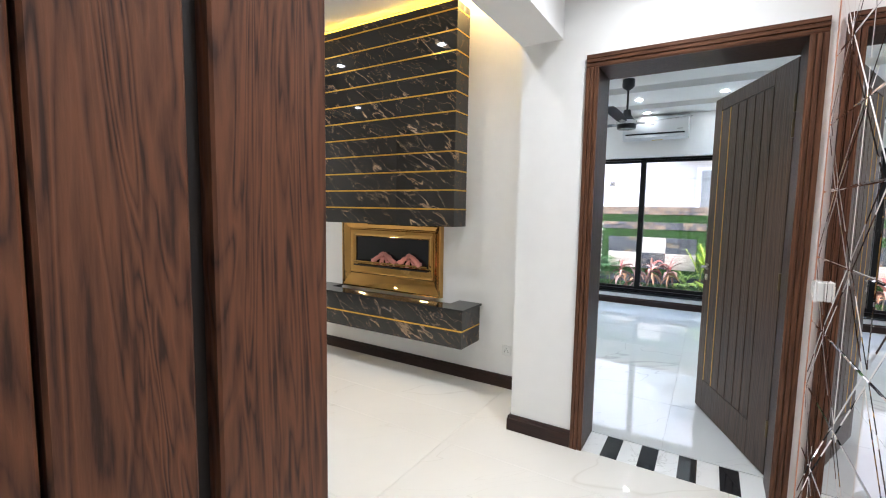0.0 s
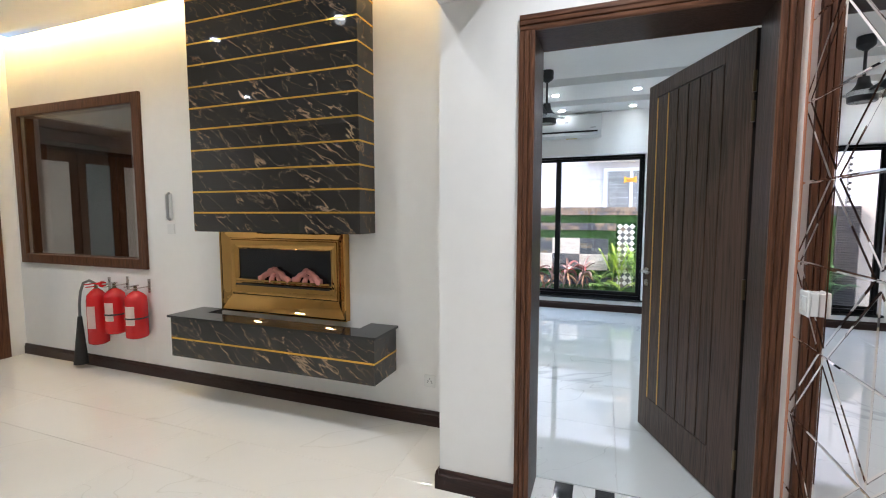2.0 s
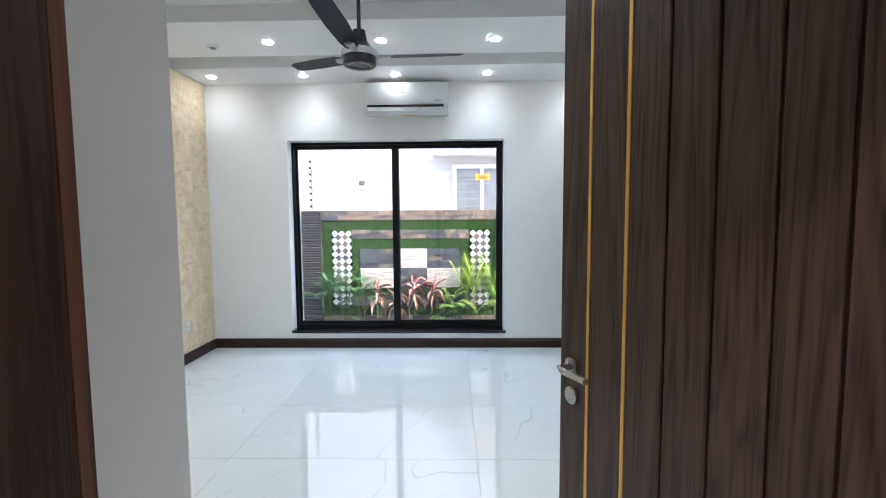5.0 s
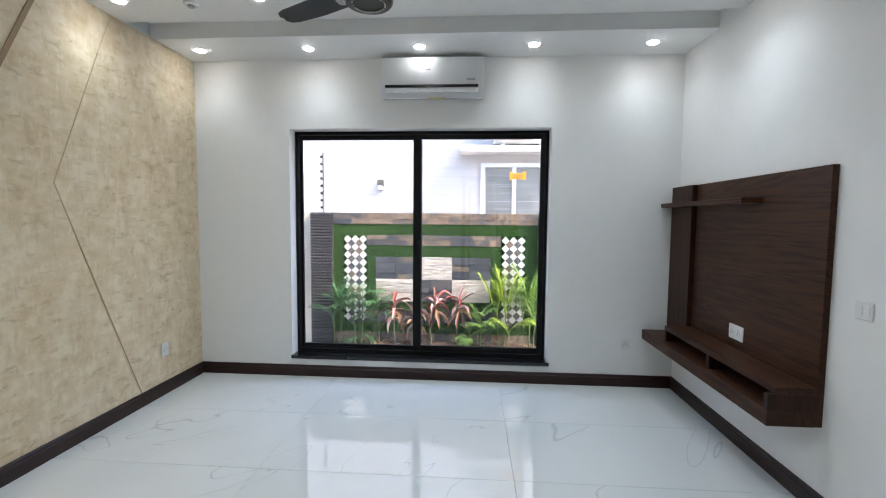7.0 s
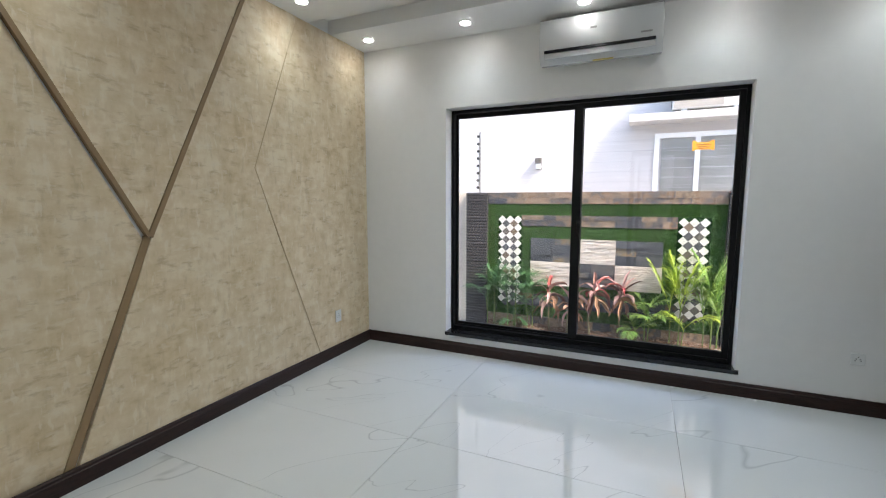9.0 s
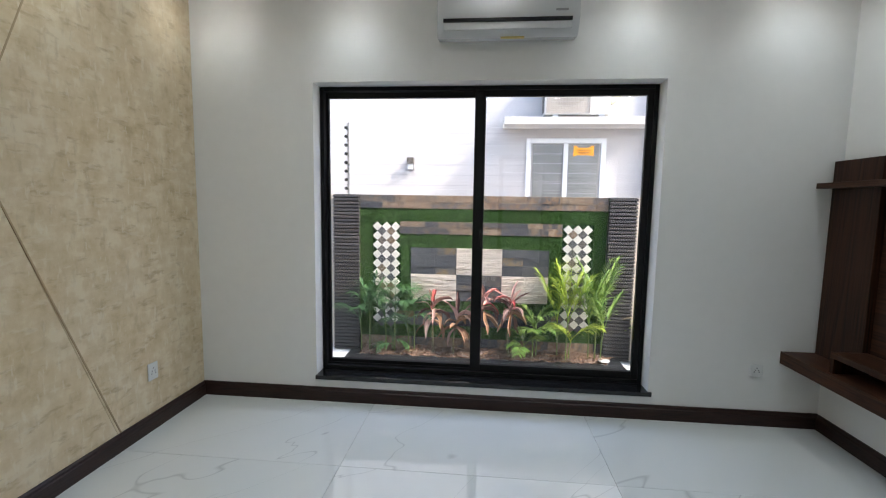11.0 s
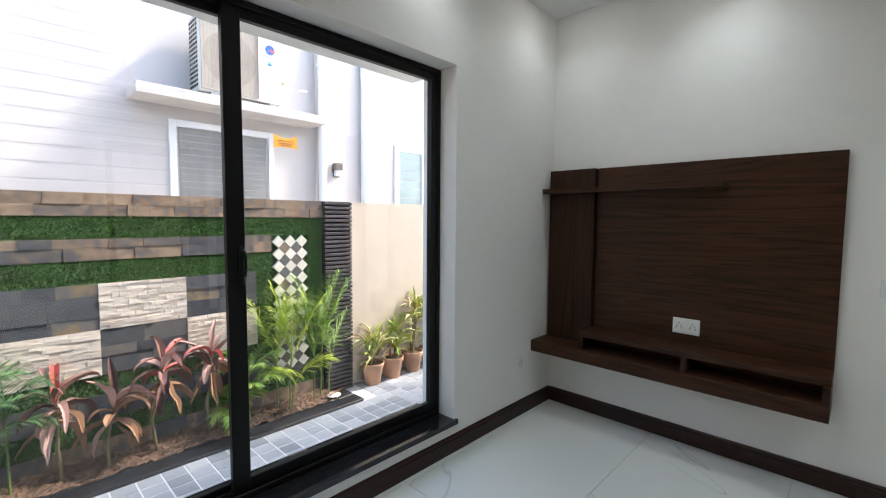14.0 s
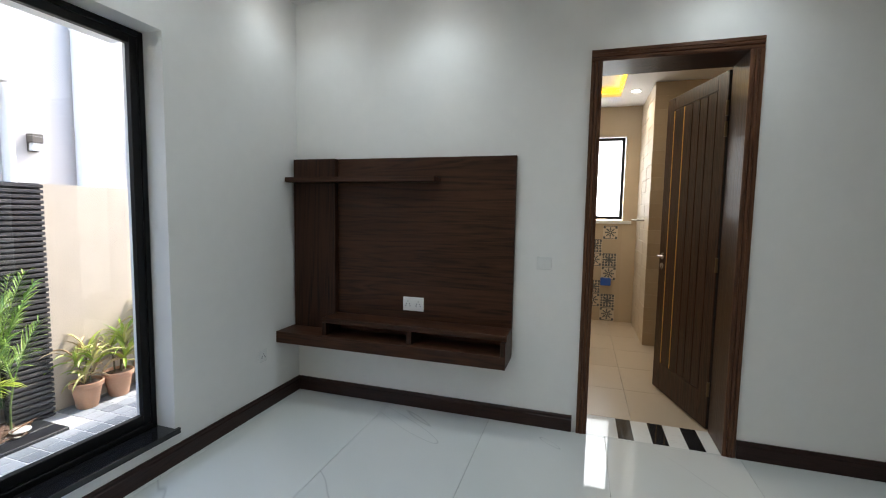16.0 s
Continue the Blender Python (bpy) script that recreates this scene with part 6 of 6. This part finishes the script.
for lx in (-2.26, 1.712):
    yy = NY - (0.06 if lx > 0 else 0.0)
    lamp = thing("wall_lamp", lx, yy, 2.23, "small grey exterior wall lamp on the white house", "wall lamp", "exterior wall lamps")
    part("shade", B(((lx - 0.055, yy - 0.11, 2.22), (lx + 0.055, yy - 0.001, 2.32)), bevel=0.006), M_LAMPCASE, lamp, "grey metal shade")
    part("lens", B(((lx - 0.042, yy - 0.085, 2.13), (lx + 0.042, yy - 0.02, 2.22)), bevel=0.004), M_ACBODY, lamp, "white diffuser")
    part("back_plate", B(((lx - 0.05, yy - 0.02, 2.12), (lx + 0.05, yy - 0.001, 2.22))), M_LAMPCASE, lamp)
# outdoor unit on the ledge
M_OUT = mat("dusty_white_enamel", (0.62, 0.60, 0.55), 0.5, vary=0.08)
OX, OZ = 0.27, 2.885     # middle of the unit and its stand
ou = thing("outdoor_ac_unit", OX, NY - 0.28, OZ, "dusty white outdoor air conditioner unit on the ledge", "air conditioner")
part("case", B(((OX - 0.48, NY - 0.40, OZ + 0.03), (OX + 0.46, NY - 0.10, OZ + 0.86)), bevel=0.012, seg=2), M_OUT, ou)
for fx in (OX - 0.36, OX + 0.30):
    part("foot", B(((fx, NY - 0.415, OZ + 0.001), (fx + 0.08, NY - 0.09, OZ + 0.03))), M_PLASTIC_G, ou)
M_GUARD = mat("beige_grille", (0.40, 0.36, 0.31), 0.6, vary=0.1)
part("grille_back", B(((OX - 0.45, NY - 0.4002, OZ + 0.06), (OX + 0.175, NY - 0.399, OZ + 0.83))), mat("dusty_beige_coil", (0.44, 0.39, 0.33), 0.7, vary=0.15), ou, "dusty beige coil behind the guard")
part("fan_opening", cyl(bmesh.new(), (OX - 0.137, NY - 0.4005, OZ + 0.44), (OX - 0.137, NY - 0.4025, OZ + 0.44), 0.295, seg=36), mat("dusty_fan", (0.34, 0.295, 0.245), 0.7, vary=0.2), ou, "dusty round fan opening")
guard = part("fan_guard", B(((OX - 0.455, NY - 0.418, OZ + 0.055), (OX - 0.445, NY - 0.400, OZ + 0.835)), ((OX + 0.170, NY - 0.418, OZ + 0.055), (OX + 0.180, NY - 0.400, OZ + 0.835)), ((OX - 0.445, NY - 0.418, OZ + 0.055), (OX + 0.170, NY - 0.400, OZ + 0.065)), ((OX - 0.445, NY - 0.418, OZ + 0.825), (OX + 0.170, NY - 0.400, OZ + 0.835))), M_GUARD, ou, "beige frame of the fan guard")
for k in range(16):
    part("upright_wire", cyl(bmesh.new(), (OX - 0.42 + 0.0378 * k, NY - 0.414, OZ + 0.06), (OX - 0.42 + 0.0378 * k, NY - 0.414, OZ + 0.83), 0.0028, seg=6), M_GUARD, guard)
for k in range(13):
    part("cross_wire", cyl(bmesh.new(), (OX - 0.45, NY - 0.418, OZ + 0.10 + 0.057 * k), (OX + 0.175, NY - 0.418, OZ + 0.10 + 0.057 * k), 0.0026, seg=6), M_GUARD, guard)
badge = part("badge", lathe(bmesh.new(), [(0.034, 0.0), (0.058, 0.0), (0.058, 0.002), (0.034, 0.002)], (0, 0, 0), 24), M_BLUE, ou, "round blue ring badge")
badge.matrix_basis = Matrix.Translation(Vector((OX + 0.325, NY - 0.4005, OZ + 0.665))) @ Matrix.Rotation(math.pi / 2, 4, "X")
part("badge", B(((OX + 0.325, NY - 0.4035, OZ + 0.645), (OX + 0.385, NY - 0.4005, OZ + 0.672))), mat("red_print", (0.60, 0.06, 0.03), 0.5, vary=0.05), ou, "small red badge mark")
part("badge", B(((OX + 0.255, NY - 0.4025, OZ + 0.575), (OX + 0.395, NY - 0.4005, OZ + 0.592))), M_PLASTIC_G, ou, "grey badge bar")
part("badge", lathe(bmesh.new(), [(0.008, 0.0), (0.036, 0.018), (0.014, 0.045), (0.004, 0.07)], (OX + 0.325, NY - 0.401, OZ + 0.475), 8), mat("pale_blue_print", (0.16, 0.45, 0.62), 0.5, vary=0.05), ou, "pale blue leaf mark")
for k in range(60):
    a, b = NY - 0.375 + 0.068 * (k % 4), OZ + 0.08 + 0.05 * (k // 4)
    part("side_louvre", B(((OX - 0.484, a, b), (OX - 0.479, a + 0.046, b + 0.032))), M_SLATBACK, ou)
part("pipe", tube(bmesh.new(), [(OX + 0.46, NY - 0.20, OZ + 0.22), (OX + 0.56, NY - 0.20, OZ + 0.27), (OX + 0.66, NY - 0.14, OZ + 0.37), (OX + 0.70, NY + 0.01, OZ + 0.42)], 0.036, 10), mat("yellowed_lagging", (0.50, 0.43, 0.28), 0.7, bump=0.6, scale=50, vary=0.3), ou, "yellowed lagged refrigerant pipe", True)

# electric fence on the boundary wall
fence = thing("electric_fence", -2.75, GW + 0.12, 1.685, "electric fence wires on the boundary wall with a yellow sign", "fence")
fy = GW + 0.16
for fx in (-2.75, 4.6, -7.4):
    p = part("post", B(((fx - 0.012, fy - 0.012, 1.685), (fx + 0.012, fy + 0.012, 2.56))), M_STEEL, fence, "steel fence post")
    for k in range(8):
        part("insulator", cyl(bmesh.new(), (fx - 0.02, fy - 0.03, 1.76 + 0.105 * k), (fx - 0.02, fy + 0.0, 1.76 + 0.105 * k), 0.021, seg=10), M_RUBBER, p, "black insulator", True)
for k in range(8):
    part("wire", tube(bmesh.new(), [(-7.4, fy - 0.02, 1.76 + 0.105 * k), (4.6, fy - 0.02, 1.76 + 0.105 * k)], 0.0007, 4), M_PLASTIC, fence, "thin fence wire")
sx, sz = 0.080, 2.222
pts = [(sx - 0.115, sz - 0.06), (sx - 0.07, sz - 0.045), (sx + 0.07, sz - 0.045), (sx + 0.115, sz - 0.06), (sx + 0.115, sz + 0.062), (sx + 0.085, sz + 0.062), (sx + 0.06, sz + 0.040), (sx - 0.06, sz + 0.040), (sx - 0.085, sz + 0.062), (sx - 0.115, sz + 0.062)]
sign = part("warning_sign", extrude_poly(bmesh.new(), pts, "y", fy - 0.028, fy - 0.0245), mat("yellow_sign", (0.82, 0.33, 0.02), 0.5, vary=0.03), fence, "yellow warning sign")
for z, w in ((0.012, 0.08), (-0.012, 0.07), (-0.03, 0.05)):
    part("lettering_bar", B(((sx - w, fy - 0.0292, sz + z - 0.004), (sx + w, fy - 0.0285, sz + z + 0.004))), mat("dark_print", (0.10, 0.03, 0.02), 0.6, vary=0.1), sign, "unreadable dark print")

# ---- floor and paving pieces ----
def floor_tiles(parent, xs, ys, material, x0, x1, y0, y1, top=0.0, gap=0.0012, thick=0.011):
    for a, b in zip(xs, xs[1:]):
        for c, d in zip(ys, ys[1:]):
            p, q, r, s = max(a, x0), min(b, x1), max(c, y0), min(d, y1)
            if q - p > 0.02 and s - r > 0.02:
                part("floor_tile", B(((p + gap, r + gap, top - thick), (q - gap, s - gap, top)), bevel=0.0008), material, parent)


floor_tiles(floor, [-3.53, -1.895, -0.27, 1.36, 2.99], [3.1 + 0.8 * k for k in range(8)], M_TILE, BX0, BX1, 3.9, BY1)
floor_tiles(floor, [-3.53, -1.895, -0.27, 1.36, 2.99], [3.1, 3.9], M_TILE, -1.0, BX1, BY0, 3.9)
floor_tiles(floor, [-3.53, -1.895, -1.0], [3.1, 3.9], M_TILE, BX0, -1.0, FY + 0.2, 3.9)
floor_tiles(floor, [-1.535 + 1.63 * k for k in range(-4, 3)], [-2.4 + 0.8 * k for k in range(9)], M_TILE_WARM, LX, MX, -1.7, DY0, gap=0.0007)
floor_tiles(floor, [-1.535 + 1.63 * k for k in range(-4, 3)], [DY0, 4.0], M_TILE_WARM, LX, -1.22, DY0, FY, gap=0.0007)
# striped thresholds
edges_ = [DX0] + [v for k in range(4) for v in (-0.605 + 0.2195 * k, -0.503 + 0.2195 * k)] + [DX1]
for k, (a, b) in enumerate(zip(edges_, edges_[1:])):
    part("threshold_strip", B(((a + 0.0006, DY0 + 0.0006, -0.011), (b - 0.0006, DY1 - 0.0006, 0.0)), bevel=0.0006), M_BLACKTILE if k % 2 else M_THRESH, floor, "black granite strip" if k % 2 else "white marble strip")
edges_ = [BDY1] + [v for k in range(3) for v in (5.41 - 0.215 * k, 5.31 - 0.215 * k)] + [BDY0]
for k, (a, b) in enumerate(zip(edges_, edges_[1:])):
    part("threshold_strip", B(((BX1 + 0.0006, b + 0.0006, -0.011), (1.69 - 0.0006, a - 0.0006, 0.0)), bevel=0.0006), M_BLACKTILE if k % 2 else M_THRESH, floor, "black granite strip" if k % 2 else "white marble strip")
floor_tiles(floor, [1.69 + 0.6 * k for k in range(7)], [4.1 + 0.6 * k for k in range(6)], M_BFLOOR, 1.69, BXE, 4.1, 6.6, 0.0, 0.0015)
# paving of the yard
random.seed(23)
ground = bpy.data.objects["ground"]
PW, PD = 0.142, 0.125
mesh_paver = None
rest = bmesh.new()
for i in range(-26, 34):
    for j in range(0, 9):
        x, y = -1.0 + i * PW, 9.44 - (j + 1) * PD
        if y < 8.25:
            continue
        near = -2.6 < x < 2.05
        if near:
            if mesh_paver is None:
                bmp = B(((0.005, 0.005, -0.02), (PW - 0.005, PD - 0.005, 0.0)), bevel=0.002)
                bmesh.ops.recalc_face_normals(bmp, faces=bmp.faces)
                mesh_paver = bpy.data.meshes.new("paver")
                bmp.to_mesh(mesh_paver)
                bmp.free()
                mesh_paver.materials.append(M_PAVER)
            ob = place("paver", mesh_paver, ground)
            ob.matrix_basis = Matrix.Translation((x, y, GZ + random.uniform(-0.001, 0.001)))
        else:
            bx(rest, (x + 0.005, y + 0.005, GZ - 0.02), (x + PW - 0.005, y + PD - 0.005, GZ))
for i in range(12, 34):
    for j in range(4):
        x, y = -1.0 + i * PW, 9.44 + j * PD
        if x > 0.56 and y < GW - 0.02:
            bx(rest, (x + 0.005, y + 0.005, GZ - 0.02), (x + PW - 0.005, min(y + PD - 0.005, GW), GZ))
far = part("far_pavers", rest, M_PAVER, ground, "blue grey pavers further along the yard")
far["kind"] = "stuff"
